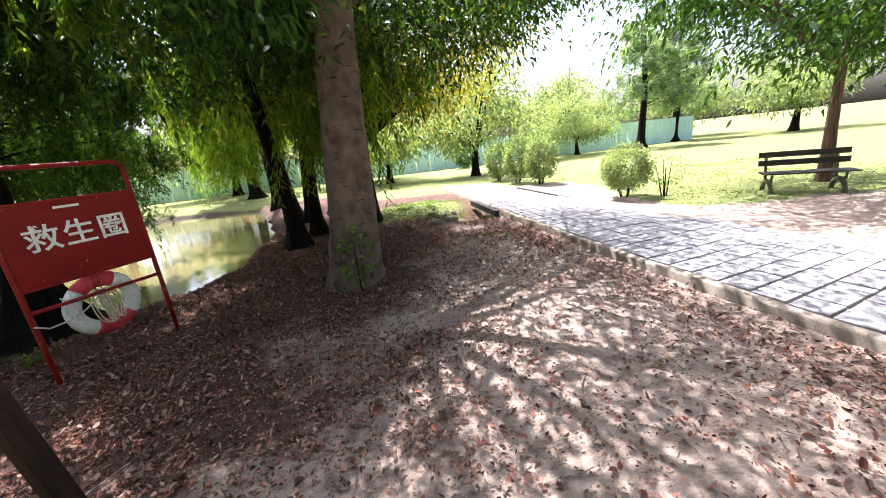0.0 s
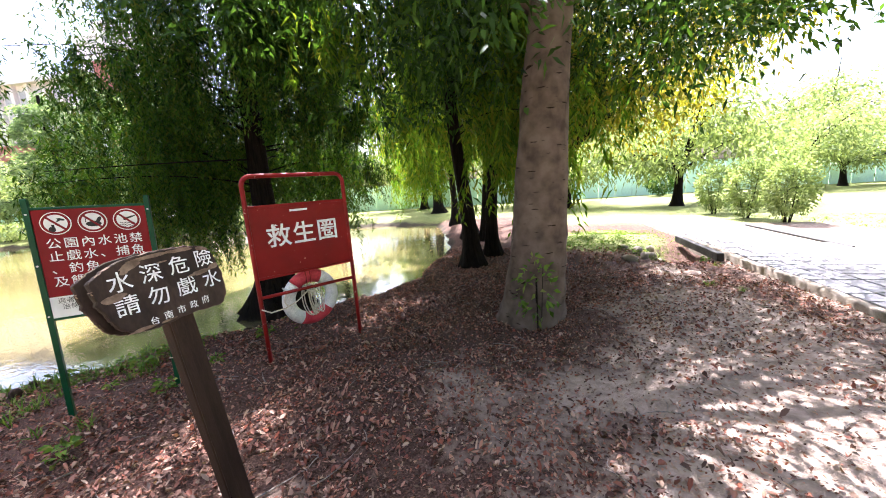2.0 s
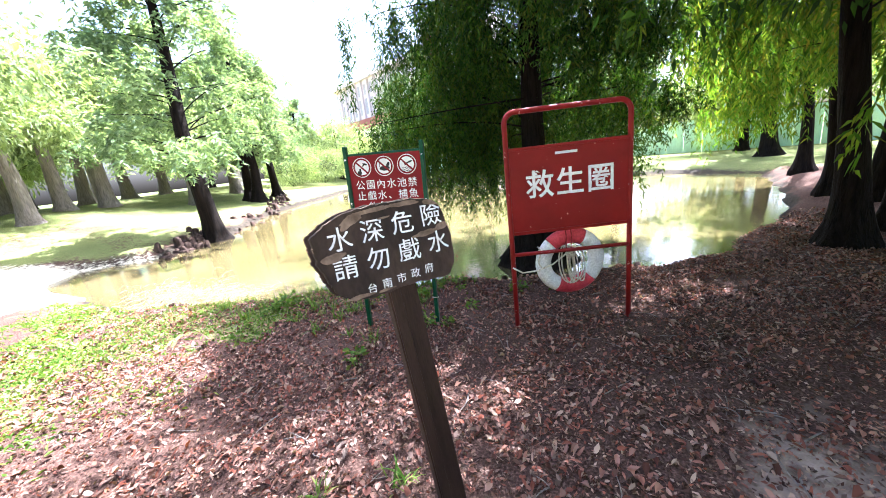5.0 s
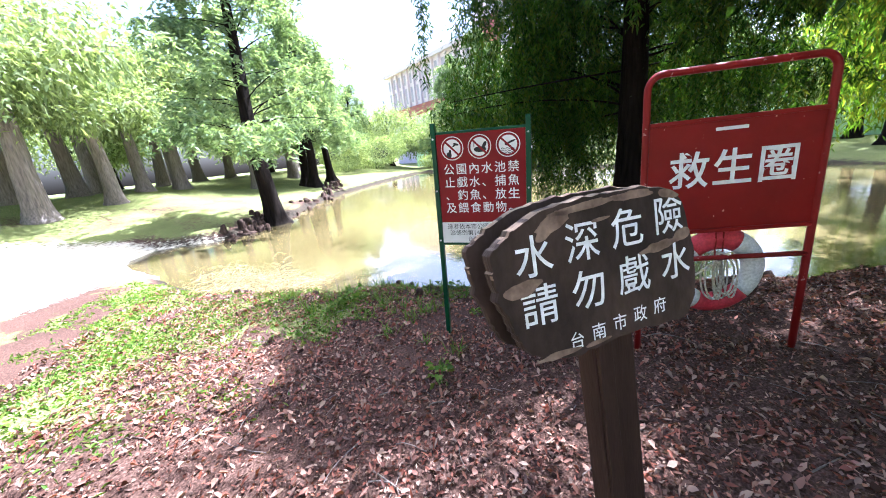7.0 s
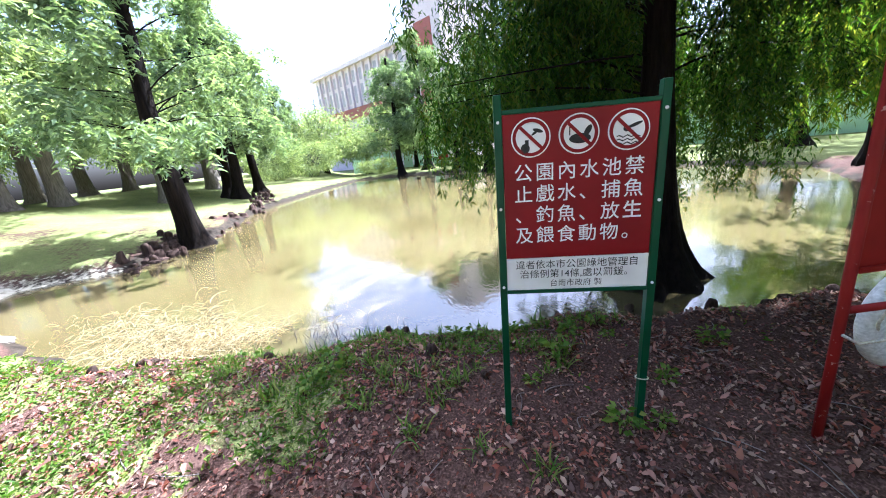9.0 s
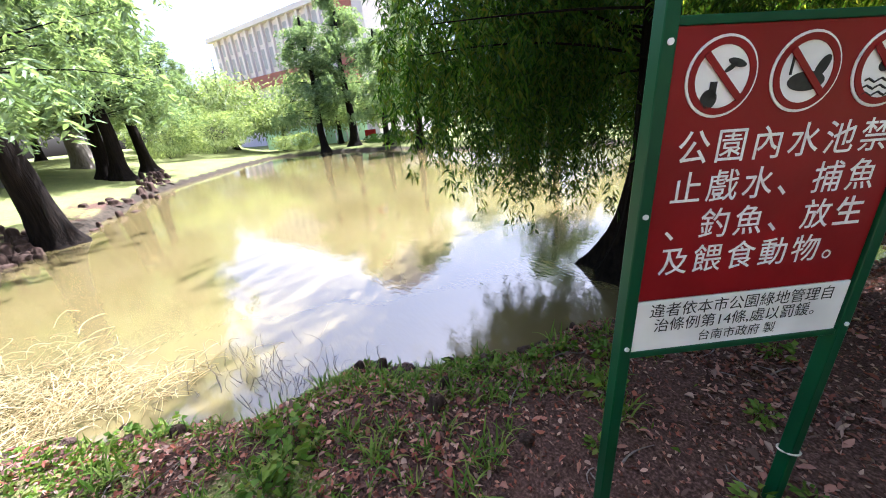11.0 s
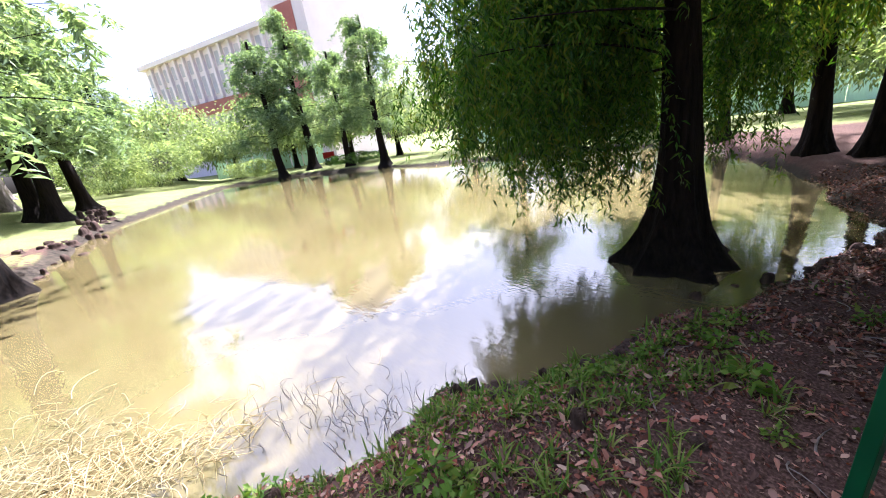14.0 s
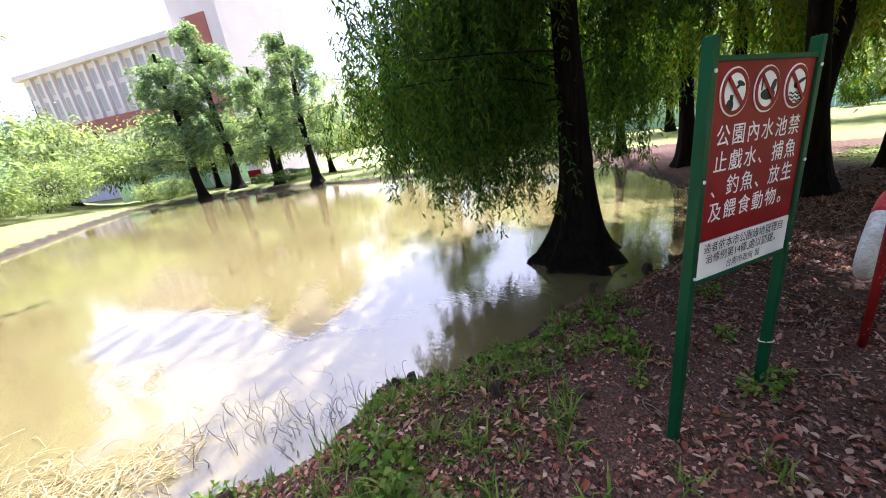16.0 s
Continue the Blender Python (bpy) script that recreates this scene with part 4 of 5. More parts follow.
def shrub(h, r, seed, stems, n, leaf, low=0.25, thick=0.022):
    rg = np.random.default_rng(seed)
    wood = []
    for k in range(stems):
        a, out = rg.uniform(0, 6.28), r * rg.uniform(0.2, 0.75)
        wood.append(tube_arrays(curve_points((0.04 * np.cos(a), 0.04 * np.sin(a), -0.15), (out * np.cos(a), out * np.sin(a), h * rg.uniform(0.6, 0.9)), (0, 0, 0.05), 6), np.linspace(thick, 0.004, 6), 5))
    d = rg.normal(size=(n, 3))
    d /= np.linalg.norm(d, axis=1, keepdims=True)
    q = d * rg.uniform(0.55, 1.0, (n, 1)) ** 0.6 * (1 + 0.18 * np.sin(5 * d[:, :1] + 3 * d[:, 1:2] * 2 + seed))
    c = np.stack([q[:, 0] * r, q[:, 1] * r, low + (h - low) * (0.5 + 0.5 * q[:, 2])], -1)
    return wood, leaves(c, d + rg.normal(size=(n, 3)) * 0.7, leaf[0], leaf[1], rg, 0.2)


def shrubs():
    for name, x, y, h, r, seed, n, lf, mt, lb in (
            ("clipped_bush", 5.85, 11.25, 1.42, 0.58, 1, 6500, (0.07, 0.035), "leaf_light", "clipped round yellow-green bush"),
            ("sparse_bush", 6.75, 10.95, 1.2, 0.45, 2, 420, (0.08, 0.03), "leaf_light", "thin sparse bush beside the clipped one"),
            ("clipped_bush", 3.05, 18.95, 1.9, 0.62, 3, 3800, (0.1, 0.05), "leaf_light", "light green clipped bush by the path"),
            ("clipped_bush", 3.75, 17.2, 2.0, 0.6, 4, 3800, (0.1, 0.05), "leaf_light", "light green clipped bush by the path"),
            ("clipped_bush", 4.5, 16.0, 1.9, 0.58, 5, 3800, (0.1, 0.05), "leaf_light", "light green clipped bush by the path"),
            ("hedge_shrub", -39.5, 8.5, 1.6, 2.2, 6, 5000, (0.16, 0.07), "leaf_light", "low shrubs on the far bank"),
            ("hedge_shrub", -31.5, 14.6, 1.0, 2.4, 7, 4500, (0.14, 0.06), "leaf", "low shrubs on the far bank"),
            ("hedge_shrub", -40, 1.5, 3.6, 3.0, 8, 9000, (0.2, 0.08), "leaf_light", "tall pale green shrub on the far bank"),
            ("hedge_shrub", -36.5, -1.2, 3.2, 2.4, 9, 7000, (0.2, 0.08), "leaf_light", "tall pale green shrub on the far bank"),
            ("hedge_shrub", 1.3, 31.5, 1.6, 1.0, 10, 2500, (0.16, 0.07), "leaf", "dark shrub before the green hoarding")):
        t, c = shrub(h, r, seed, 5, n, lf)
        put_tree(name, x, y, lb, "", t, c, M["bark_dark"], M[mt], "bush")
    t, c = shrub(0.95, 0.22, 77, 5, 130, (0.1, 0.045), 0.15, 0.005)
    put_tree("sapling", 0.02, 5.78, "leafy green sucker growing at the foot of the thick tree", "", t, c, M["bark_dark"], M["blade"], "plant")


near_trees()
far_trees()
shrubs()


# ---- park furniture and distance ----
def bench():
    s = thing("park_bench", 9.27, 10.0, 0.0, "dark slatted park bench on mossy concrete legs", "bench", rz=-22)
    for x in (-0.62, 0.62):
        bm = bmesh.new()
        pts = [(x, -0.3 * math.cos(a), 0.0 + 0.27 * math.sin(a)) for a in np.linspace(-0.12, math.pi + 0.12, 14)]
        pipe(bm, pts, 0.05, 8)
        part("leg", bm, M["bench_stone"], s, "mossy concrete arch leg", True)
        bm = bmesh.new()
        pipe(bm, [(x, -0.28, 0.42), (x, -0.24, 0.3), (x, -0.05, 0.26), (x, 0.16, 0.3), (x, 0.2, 0.42), (x, 0.26, 0.65), (x, 0.3, 0.88)], 0.032, 8)
        part("frame", bm, M["bench_stone"], s, "", True)
    for k in range(4):
        part("seat_slat", box(bmesh.new(), 0.03, -0.26 + 0.125 * k, 0.455, 1.6, 0.11, 0.035, 0.006), M["bench_wood"], s)
    for z, y in ((0.66, 0.235), (0.85, 0.275)):
        part("back_slat", box(bmesh.new(), 0.03, y, z, 1.6, 0.035, 0.13, 0.006), M["bench_wood"], s)


def hoarding():
    for name, (ax, ay), (bx, by), h, lb in (("hoarding", (-30, 25.2), (24, 40.2), 2.25, "long pale green metal hoarding at the park's edge"), ("hoarding", (-50.2, 7.0), (-47.3, 18.5), 2.3, "pale turquoise wall beyond the pond")):
        s = thing(name, (ax + bx) / 2, (ay + by) / 2, gz((ax + bx) / 2, (ay + by) / 2), lb, "fence", rz=math.degrees(math.atan2(by - ay, bx - ax)))
        length = math.hypot(bx - ax, by - ay)
        n = int(length / 1.2)
        me = None
        for i in range(n):
            if me is None:
                bm = bmesh.new()
                box(bm, 0, 0, h / 2 - 0.2, 1.19, 0.03, h + 0.4)
                for k in range(4):
                    box(bm, -0.45 + 0.3 * k, -0.02, h / 2 - 0.2, 0.05, 0.02, h + 0.38)
                o = part("panel", bm, M["hoarding"], s)
                me = o.data
            else:
                o = new("panel", me)
                o.parent = s
            o.location.x = -length / 2 + (i + 0.5) * length / n
        part("cap_rail", box(bmesh.new(), 0, 0, h + 0.03, length, 0.07, 0.06), M["concrete"], s)


def building():
    s = thing("office_building", -66.35, 11.05, 0, "pale pink five-storey building with red tile base and window bays paled by haze", "building", rz=math.degrees(math.atan2(11.1, 23.7)))
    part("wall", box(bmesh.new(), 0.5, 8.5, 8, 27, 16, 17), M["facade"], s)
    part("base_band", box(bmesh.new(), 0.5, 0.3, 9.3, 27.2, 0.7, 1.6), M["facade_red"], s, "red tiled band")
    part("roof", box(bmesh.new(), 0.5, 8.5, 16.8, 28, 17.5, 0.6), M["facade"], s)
    part("corner_tower", box(bmesh.new(), 17, 7, 10.5, 6.5, 12, 21), M["facade"], s, "pale corner tower")
    part("tile_panel", box(bmesh.new(), 17, 0.95, 15.5, 3.2, 0.12, 5.5, 0.02), M["facade_red"], s, "red tiled panel")
    part("tile_panel", box(bmesh.new(), 17, 0.95, 7.5, 3.2, 0.12, 6.5, 0.02), M["facade_red"], s, "red tiled panel")
    part("tower_roof", box(bmesh.new(), 17, 7, 22, 5, 9, 2.0), M["facade"], s, "pale roof house")
    bay, fin, low = None, None, None
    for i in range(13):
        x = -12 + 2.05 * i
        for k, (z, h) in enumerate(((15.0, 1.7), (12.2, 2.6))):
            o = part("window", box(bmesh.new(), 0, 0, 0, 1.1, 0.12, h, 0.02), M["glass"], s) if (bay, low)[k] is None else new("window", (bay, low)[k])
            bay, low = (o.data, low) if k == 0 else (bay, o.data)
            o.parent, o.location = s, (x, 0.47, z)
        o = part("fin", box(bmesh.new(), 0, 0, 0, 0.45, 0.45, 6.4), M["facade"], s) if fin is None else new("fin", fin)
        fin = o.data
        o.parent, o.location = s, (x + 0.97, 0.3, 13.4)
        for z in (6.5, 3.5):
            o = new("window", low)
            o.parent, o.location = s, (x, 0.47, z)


def path_plank():
    """A dark timber beam that edges the path where the soil has washed away, with stones in the hollow below."""
    o = tagged(part("edge_beam", box(bmesh.new(), 0, 0, 0, 0.12, 2.3, 0.16, 0.015), M["darkstrip"]), "dark weathered timber beam along the path's edge", "edging")
    o.matrix_world = pose(1.98, 11.35, 0.07, 0, 0, 16)
    rg = np.random.default_rng(31)
    for k in range(9):
        bm = bmesh.new()
        bmesh.ops.create_icosphere(bm, subdivisions=2, radius=1.0)
        for v in bm.verts:
            v.co *= 1 + 0.3 * noise.noise(v.co * 1.4 + Vector((k * 3.1, 0, 0)))
        bmesh.ops.scale(bm, vec=Vector((rg.uniform(0.1, 0.22), rg.uniform(0.08, 0.16), rg.uniform(0.05, 0.1))), verts=bm.verts)
        x, y = 1.35 + rg.normal() * 0.3, 11.0 + rg.normal() * 0.5
        st = tagged(part("stone", bm, M["concrete"], None, "", True), "rough brown stone in the hollow beside the path", "stone", "stones in the hollow")
        st.matrix_world = pose(x, y, gz(x, y) + 0.03, 0, 0, rg.uniform(0, 360))


def far_sign():
    s = thing("small_sign", -38.5, 15.3, gz(-38.5, 15.3), "small dark red notice board on the far bank", "sign", rz=70)
    part("board", box(bmesh.new(), 0, 0, 0.95, 1.1, 0.05, 0.6, 0.01), M["red2"], s)
    for x in (-0.45, 0.45):
        part("post", box(bmesh.new(), x, 0.05, 0.4, 0.07, 0.05, 1.3, 0.005), M["bark_dark"], s)


bench()
hoarding()
building()
path_plank()
far_sign()

# ---- loose ground cover ----
def scatter(n, x0, x1, y0, y1, keep, seed):
    rg = np.random.default_rng(seed)
    x, y = rg.uniform(x0, x1, n), rg.uniform(y0, y1, n)
    ok = rg.random(n) < keep(x, y)
    return x[ok], y[ok], rg


def fallen_leaves():
    def keep(x, y):
        c, d = cover(x, y), pond_distance(x, y)
        onpath = smooth(-0.1, 0.1, x - line_x(KERB, y))
        drift = 0.25 + 0.95 * smooth(-0.55, 0.35, patches(x, y, 1.9, 5.0))
        return np.clip((0.2 + 0.8 * c[:, 1]) * drift, 0, 1) * (1 - 0.25 * c[:, 0]) * (d > 0.1) * (1 - onpath)

    x, y, rg = scatter(76000, -6.5, 4.8, -2.0, 11, keep, 4)
    n = len(x)
    a, tilt = rg.uniform(0, 6.28, n), rg.normal(size=n) * 0.5
    c = np.stack([x, y, ground_z(x, y) + rg.uniform(0.004, 0.03, n)], -1)
    d = np.stack([np.cos(a), np.sin(a), tilt], -1)
    L, W = 0.047 * rg.uniform(0.35, 1.5, (n, 1)), 0.025 * rg.uniform(0.4, 1.5, (n, 1))
    s = np.stack([-np.sin(a), np.cos(a), rg.normal(size=n) * 0.3], -1)
    curl = rg.uniform(-0.3, 0.9, (n, 1)) * W * np.array([[0, 0, 1.0]])
    v = np.stack([c - d * L * 0.5, c - d * L * 0.12 + s * W * 0.5 + curl, c + d * L * 0.22 + s * W * 0.4 + curl, c + d * L * 0.5,
                  c + d * L * 0.22 - s * W * 0.4 + curl, c - d * L * 0.12 - s * W * 0.5 + curl], 1).reshape(-1, 3)
    i = np.arange(n)[:, None] * 6
    f = np.concatenate([i + np.array([[0, 1, 2, 3]]), i + np.array([[0, 3, 4, 5]])], 1).reshape(-1, 4)
    tagged(obj("leaf_litter", np_mesh("leaf_litter", v, f), M["litter"]), "red-brown fallen leaves strewn over the bare soil", "leaf litter", kind="stuff")
    x, y, rg = scatter(170000, -5.5, 4.6, -1.0, 9, lambda x, y: np.minimum(1, keep(x, y) * 1.25 + 0.06 * (pond_distance(x, y) > 0.1)), 44)
    n = len(x)
    a = rg.uniform(0, 6.28, n)
    c = np.stack([x, y, ground_z(x, y) + rg.uniform(0.002, 0.018, n)], -1)
    d = np.stack([np.cos(a), np.sin(a), rg.normal(size=n) * 0.35], -1)
    v, f = leaves(c, d, 0.03, 0.016, rg, 0.0)
    tagged(obj("leaf_crumbs", np_mesh("leaf_crumbs", v, f), M["litter"]), "small dark crumbs of broken leaves on the soil", "leaf litter", kind="stuff")


def twigs():
    rg = np.random.default_rng(14)
    pieces = []
    for _ in range(420):
        x, y, a, L = rg.uniform(-5, 4), rg.uniform(0, 10), rg.uniform(0, 6.28), rg.uniform(0.08, 0.4)
        if pond_distance(np.array([x]), np.array([y]))[0] < 0.2:
            continue
        e = (x + L * math.cos(a), y + L * math.sin(a))
        p = curve_points((x, y, gz(x, y) + 0.008), (*e, gz(*e) + 0.01), (rg.normal() * 0.03, rg.normal() * 0.03, 0.01), 5)
        pieces.append(tube_arrays(p, np.linspace(0.006, 0.002, 5) * rg.uniform(0.5, 1.3), 4))
    tagged(obj("twigs", np_mesh("twigs", *joined(pieces)), M["bark_grey"]), "thin dry twigs lying on the soil", "twigs", kind="stuff")


def grass():
    def keep(x, y):
        c, d = cover(x, y), pond_distance(x, y)
        patchy = smooth(-0.4, 0.5, patches(x, y, 1.4, 0.9))
        return np.clip(c[:, 0] * (0.35 + 0.65 * patchy) + np.where(y < 3.2, 0.95, 0.35) * np.exp(-((d - 0.45) / 0.45) ** 2) * patchy, 0, 1) * (d > 0.05)

    xs, ys = [], []
    for n, b, sd in ((80000, (-7.5, -1.5, -3, 3.2), 6), (22000, (-5.8, -2.8, 0.8, 5), 7), (9000, (-1.8, 2.0, 10.6, 14.5), 8), (14000, (5, 14, 8.5, 18), 9)):
        x, y, rg = scatter(n, *b, keep, sd)
        xs.append(x)
        ys.append(y)
    x, y = np.concatenate(xs), np.concatenate(ys)
    n = len(x)
    rg = np.random.default_rng(10)
    c = np.stack([x, y, ground_z(x, y) - 0.005], -1)
    d = np.stack([rg.normal(size=n) * 0.7, rg.normal(size=n) * 0.7, rg.uniform(0.35, 1.0, n)], -1)
    v, f = leaves(c, d, 0.075, 0.018, rg, 0.3)
    tagged(obj("grass", np_mesh("grass", v, f), M["blade"]), "short patchy green grass on the bank", "grass", kind="stuff")


def grass_tuft(seed, blades, length):
    rg = np.random.default_rng(seed)
    pieces = []
    for _ in range(blades):
        a, out, L = rg.uniform(0, 6.28), rg.uniform(0.3, 1.35), length * rg.uniform(0.3, 1.3)
        t = np.linspace(0, 1, 5)
        p = np.stack([np.cos(a) * out * L * t * 0.7, np.sin(a) * out * L * t * 0.7, L * (t - 0.6 * out * t * t)], -1) + np.array([rg.normal() * 0.03, rg.normal() * 0.03, 0])
        s = np.array([-np.sin(a), np.cos(a), 0]) * 0.006 * L / 0.2
        w = (1 - t ** 2)[:, None] + 0.05
        v = np.concatenate([p - s * w, p + s * w])
        i = np.arange(4)
        pieces.append((v, np.stack([i, i + 1, i + 6, i + 5], -1)))
    return joined(pieces)


def tufts():
    base = [np_mesh("grass_tuft", *grass_tuft(s, 26, 0.17)) for s in (1, 2, 3)]
    for me in base:
        me.materials.append(M["blade"])
    rg = np.random.default_rng(3)
    spots = [(-1.15, 2.35), (-1.2, 1.9), (-4.25, 1.75), (-4.1, 2.0), (-3.75, 2.05), (-4.55, 1.5), (-3.5, 1.8), (-3.9, 1.55), (-4.8, 1.2), (-3.2, 2.15), (-2.9, 2.4), (-4.5, 0.9), (-5.0, 0.4), (-4.3, 3.3), (-4.15, 3.7), (-3.95, 3.95),
             (1.95, 8.4), (2.3, 8.15), (0.9, 10.6), (1.2, 10.4), (0.2, 10.9), (-0.3, 11.2), (2.0, 10.3), (2.2, 9.9)]
    while len(spots) < 90:
        x, y = rg.uniform(-5.6, -2.6), rg.uniform(0.0, 3.3)
        if 0.2 < pond_distance(np.array([x]), np.array([y]))[0] < 1.5:
            spots.append((x, y))
    for k, (x, y) in enumerate(spots):
        o = new("grass_tuft", base[k % 3])
        o.matrix_world = pose(x, y, gz(x, y) - 0.01, 0, 0, rg.uniform(0, 360)) @ Matrix.Scale(rg.uniform(0.7, 1.25), 4)
        tagged(o, "long-bladed green grass tuft among fallen leaves", "grass tuft", "grass tufts on the bank")


def reeds():
    rg = np.random.default_rng(23)
    pieces = []

    def stalk(x, y, z, a, L, up, r):
        e = np.array([x + L * math.cos(a), y + L * math.sin(a), z + up])
        p = curve_points((x, y, z), e, (rg.normal() * 0.05, rg.normal() * 0.05, 0.02 + abs(rg.normal()) * 0.04), 6)
        pieces.append(tube_arrays(p, np.linspace(r, r * 0.4, 6), 4))

    for _ in range(1300):
        x = -6.1 - abs(rg.normal()) * 1.0
        y = 0.1 + (x + 6.0) * 0.75 + rg.normal() * 0.5
        stalk(x, y, WATER_Z + rg.uniform(-0.03, 0.04), rg.uniform(0, 6.28), rg.uniform(0.1, 0.4), rg.normal() * 0.04, rg.uniform(0.002, 0.005))
    tagged(obj("dry_reeds", np_mesh("dry_reeds", *joined(pieces)), M["straw"]), "bleached dry reeds lying tangled in the shallow water", "reeds", kind="stuff")
    pieces.clear()
    for _ in range(190):
        t = rg.random()
        x, y = -6.3 + 1.5 * t + rg.normal() * 0.16, 0.9 + 1.2 * t + rg.normal() * 0.2
        stalk(x, y, WATER_Z - 0.05, rg.uniform(0, 6.28), rg.uniform(0.02, 0.14), rg.uniform(0.08, 0.27), rg.uniform(0.0015, 0.0035))
    tagged(obj("water_weeds", np_mesh("water_weeds", *joined(pieces)), M["bark_grey"]), "thin dark stalks standing in the shallow water", "water weeds", kind="stuff")


def weeds():
    """Small broad-leaved weeds along the bank."""
    base = []
    for sd in (1, 2, 3):
        rg = np.random.default_rng(40 + sd)
        n = 46
        a, h = rg.uniform(0, 6.28, n), rg.uniform(0.02, 0.17, n)
        c = np.stack([np.cos(a) * rg.uniform(0, 0.12, n), np.sin(a) * rg.uniform(0, 0.12, n), h], -1)
        d = np.stack([np.cos(a), np.sin(a), rg.uniform(-0.1, 0.6, n)], -1)
        lv = leaves(c, d, 0.075, 0.05, rg, 0.2)
        stems = [tube_arrays(curve_points((0, 0, -0.03), p, (0, 0, 0.01), 4), [0.003, 0.0025, 0.002, 0.0015], 3) for p in c[:9]]
        sv, sf = joined(stems)
        tri = np.concatenate([sf[:, [0, 1, 2]], sf[:, [0, 2, 3]]])
        base.append(joined([lv, (sv, tri)]))
    rg = np.random.default_rng(17)
    spots = [(-4.2, 3.3), (-4.1, 3.5), (-4.3, 3.1), (-3.95, 3.4), (-3.8, 3.7), (-4.0, 3.75), (-3.75, 3.1), (-3.55, 2.75), (-2.95, 3.0), (-2.85, 3.2), (-4.6, 2.55), (-4.45, 2.7), (-4.4, 1.35), (-4.55, 1.25), (-4.3, 1.2), (-4.65, 1.4), (-4.5, 1.5),
             (-3.3, 4.3), (-3.15, 3.6), (-5.6, 0.4), (-5.4, 0.7), (-2.6, 2.2), (0.5, 11.0), (0.8, 10.8), (1.3, 10.9), (0.1, 11.3), (-0.4, 11.6), (2.1, 10.6), (1.0, 11.6), (0.3, 12.2)]
    pieces = []
    for k, (x, y) in enumerate(spots):
        a, q = rg.uniform(0, 6.28), rg.uniform(0.45, 0.9)
        v, f = base[k % 3]
        turned = np.stack([v[:, 0] * np.cos(a) - v[:, 1] * np.sin(a), v[:, 0] * np.sin(a) + v[:, 1] * np.cos(a), v[:, 2]], -1) * q
        pieces.append((turned + np.array([x, y, gz(x, y)]), f))
    tagged(obj("weeds", np_mesh("weeds", *joined(pieces)), M["blade"]), "small broad-leaved green weeds along the bank", "weeds", kind="stuff")


def knee_mesh(seed, h, r):
    rg = np.random.default_rng(seed)
    th = np.linspace(0, 2 * np.pi, 12, endpoint=False)
    z = np.array([-0.12, 0.0, 0.25, 0.5, 0.75, 0.92, 1.0])
    rad = np.array([1.6, 1.3, 1.0, 0.9, 0.85, 0.6, 0.15])
    rr = r * rad[:, None] * (1 + 0.2 * np.sin(3 * th + rg.uniform(0, 6))[None] + 0.12 * rg.normal(size=(7, 12)))
    lean = rg.normal(size=2) * 0.15
    v = np.stack([rr * np.cos(th) + lean[0] * h * z[:, None], rr * np.sin(th) + lean[1] * h * z[:, None], np.repeat((z * h)[:, None], 12, 1)], -1).reshape(-1, 3)
    i, j = np.meshgrid(np.arange(6), np.arange(12), indexing="ij")
    k = (j + 1) % 12
    f = np.stack([i * 12 + j, i * 12 + k, (i + 1) * 12 + k, (i + 1) * 12 + j], -1).reshape(-1, 4)
    me = np_mesh("cypress_knee", v, f, True)
    me.materials.append(M["knee"])
    return me


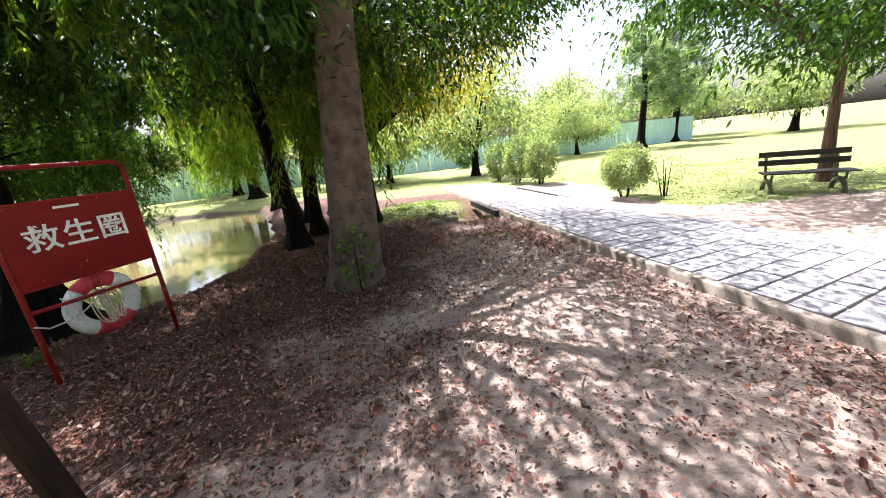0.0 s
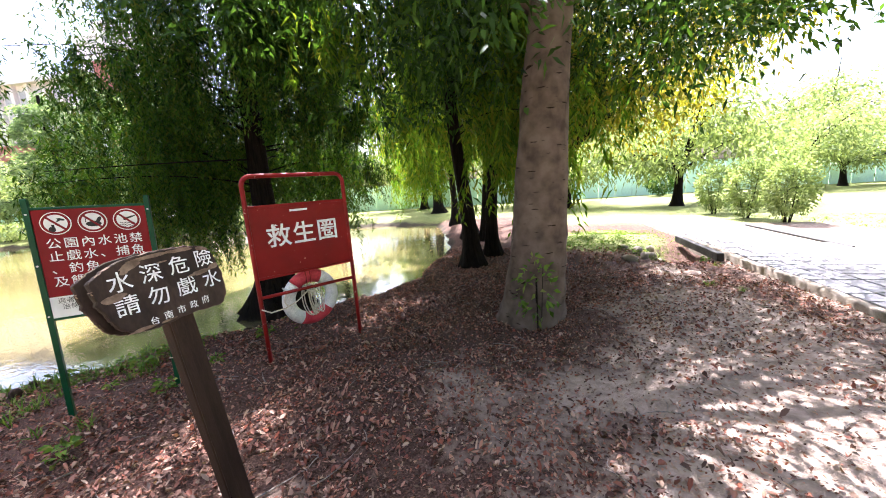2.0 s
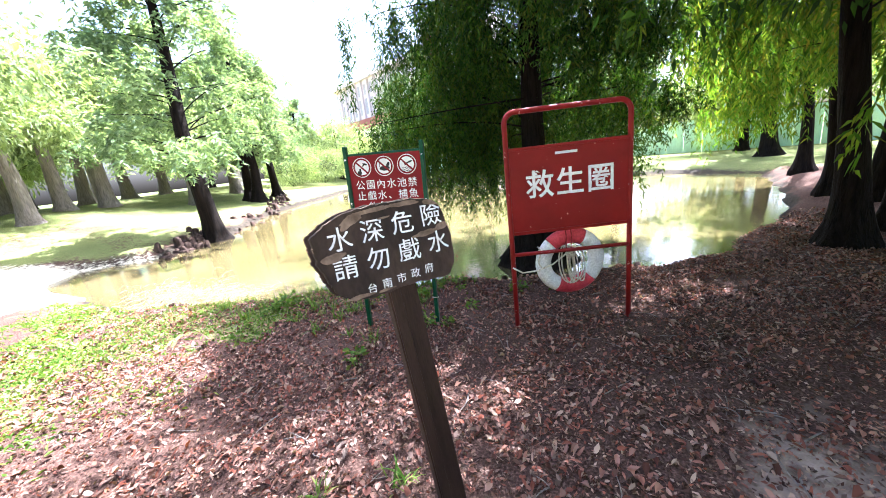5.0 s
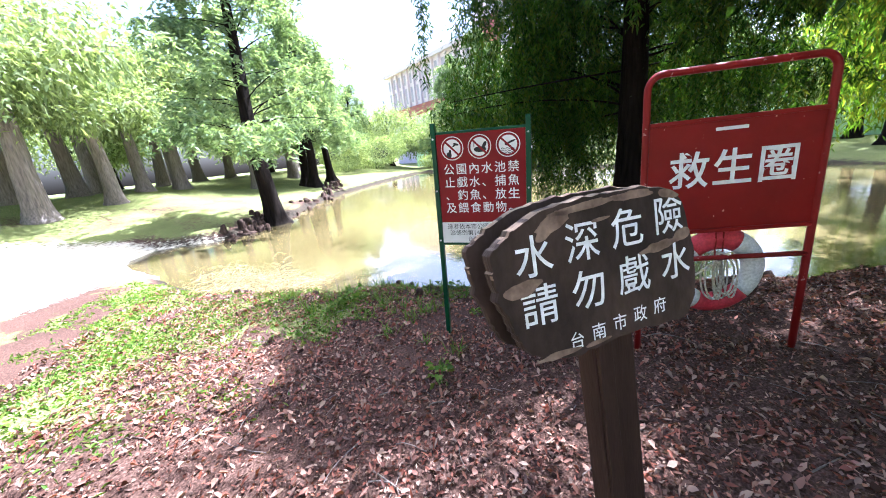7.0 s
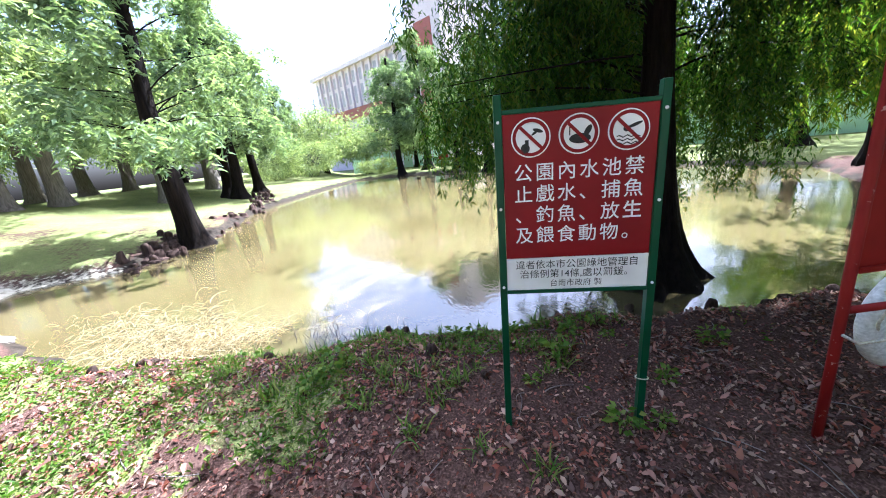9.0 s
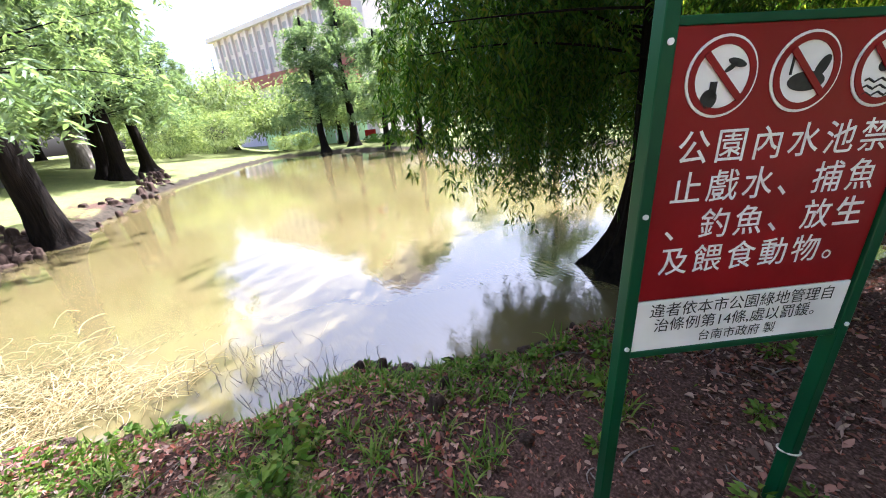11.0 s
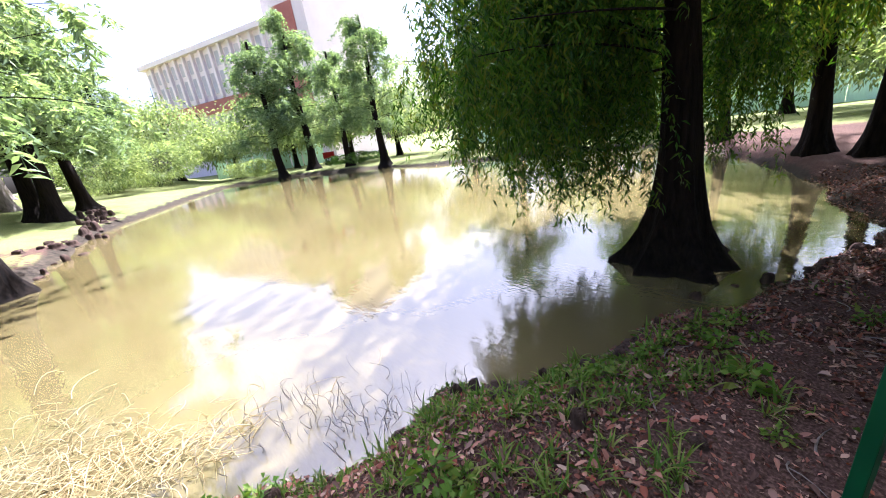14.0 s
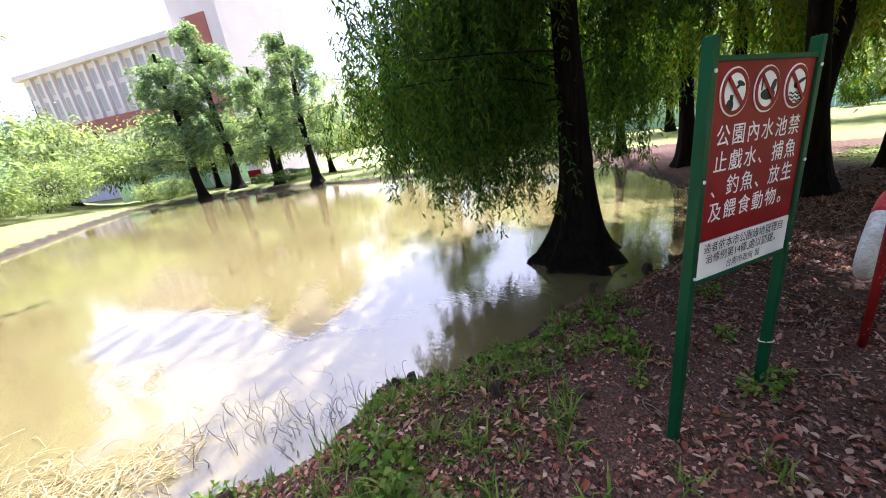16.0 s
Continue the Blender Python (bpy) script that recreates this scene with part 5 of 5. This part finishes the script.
def knees():
    base = [knee_mesh(s, h, r) for s, h, r in ((1, 0.13, 0.055), (2, 0.09, 0.07), (3, 0.17, 0.055), (4, 0.06, 0.075))]
    rg = np.random.default_rng(8)
    spots = [(-4.45, 2.36, 2), (-4.32, 2.2, 0), (-3.82, 2.5, 1), (-4.95, 2.3, 0), (-5.05, 2.2, 3), (-5.15, 2.15, 2), (-5.0, 2.4, 3), (-5.1, 2.35, 1), (-4.85, 2.42, 3), (-4.9, 2.2, 1)]
    shore = resample(rounded(POND[2:14]), 0.16)
    for x, y in shore:
        if rg.random() < 0.62:
            q = (x + rg.normal() * 0.12 + 0.32, y + rg.normal() * 0.14 - 0.08, rg.integers(0, 4))
            spots.append(q)
    for k in range(14):
        a, q = rg.uniform(-2.6, 0.2), rg.uniform(0.6, 1.1)
        spots.append((-5.0 + q * math.cos(a) + 0.15, 5.6 + q * math.sin(a), rg.integers(0, 4)))
    for k in range(64):
        spots.append((-13.1 + rg.normal() * 0.9, -2.75 + rg.normal() * 0.3, rg.integers(0, 4)))
        x = rg.uniform(-29, -15.5)
        spots.append((x, -1.75 + (x + 15) * 0.02 + rg.normal() * 0.3 + 0.5 * (x < -21), rg.integers(0, 4)))
    for x, y, k in spots:
        o = new("cypress_knee", base[int(k)])
        far = 2.2 if x < -10 else 1.0
        o.matrix_world = pose(x, y, gz(x, y) - 0.02, 0, 0, rg.uniform(0, 360)) @ Matrix.Scale(rg.uniform(0.4, 1.1) * far, 4)
        tagged(o, "knobbly dark cypress knee at the water's edge", "cypress knee", "cypress knees on the bank")


def pavers():
    """Grey paving slabs laid across the footpath, each a piece of its own."""
    host = bpy.data.objects["pavement"]
    rg = np.random.default_rng(2)
    bm = bmesh.new()
    box(bm, 0, 0, 0, 0.284, 0.284, 0.06, 0.008)
    me = bpy.data.meshes.new("paver")
    bm.to_mesh(me)
    bm.free()
    me.materials.append(M["paving"])
    s = np.linspace(0, 1, len(LEFT))
    dense = np.linspace(0.0, 1.0, 2000)
    lx = np.stack([np.interp(dense, s, LEFT[:, 0]), np.interp(dense, s, LEFT[:, 1])], -1)
    rx = np.stack([np.interp(dense, s, RIGHT[:, 0]), np.interp(dense, s, RIGHT[:, 1])], -1)
    walked = np.concatenate([[0], np.cumsum(np.hypot(*np.diff((lx + rx) / 2, axis=0).T))])
    for d in np.arange(0.2, walked[-1] * 0.97, 0.3):
        i = int(np.searchsorted(walked, d))
        a, b = lx[i], rx[i]
        w = math.hypot(*(b - a))
        ang = math.degrees(math.atan2(b[1] - a[1], b[0] - a[0]))
        for k in range(int((w - 0.12) / 0.3)):
            q = a + (b - a) * ((0.105 + 0.15 + 0.3 * k) / w)
            o = new("paver", me)
            o.parent = host
            o.location, o.rotation_euler = (q[0], q[1], 0.1 + rg.normal() * 0.002), (rg.normal() * 0.006, rg.normal() * 0.006, radians(ang + rg.normal() * 0.5))


fallen_leaves()
twigs()
grass()
tufts()
reeds()
weeds()
knees()
pavers()
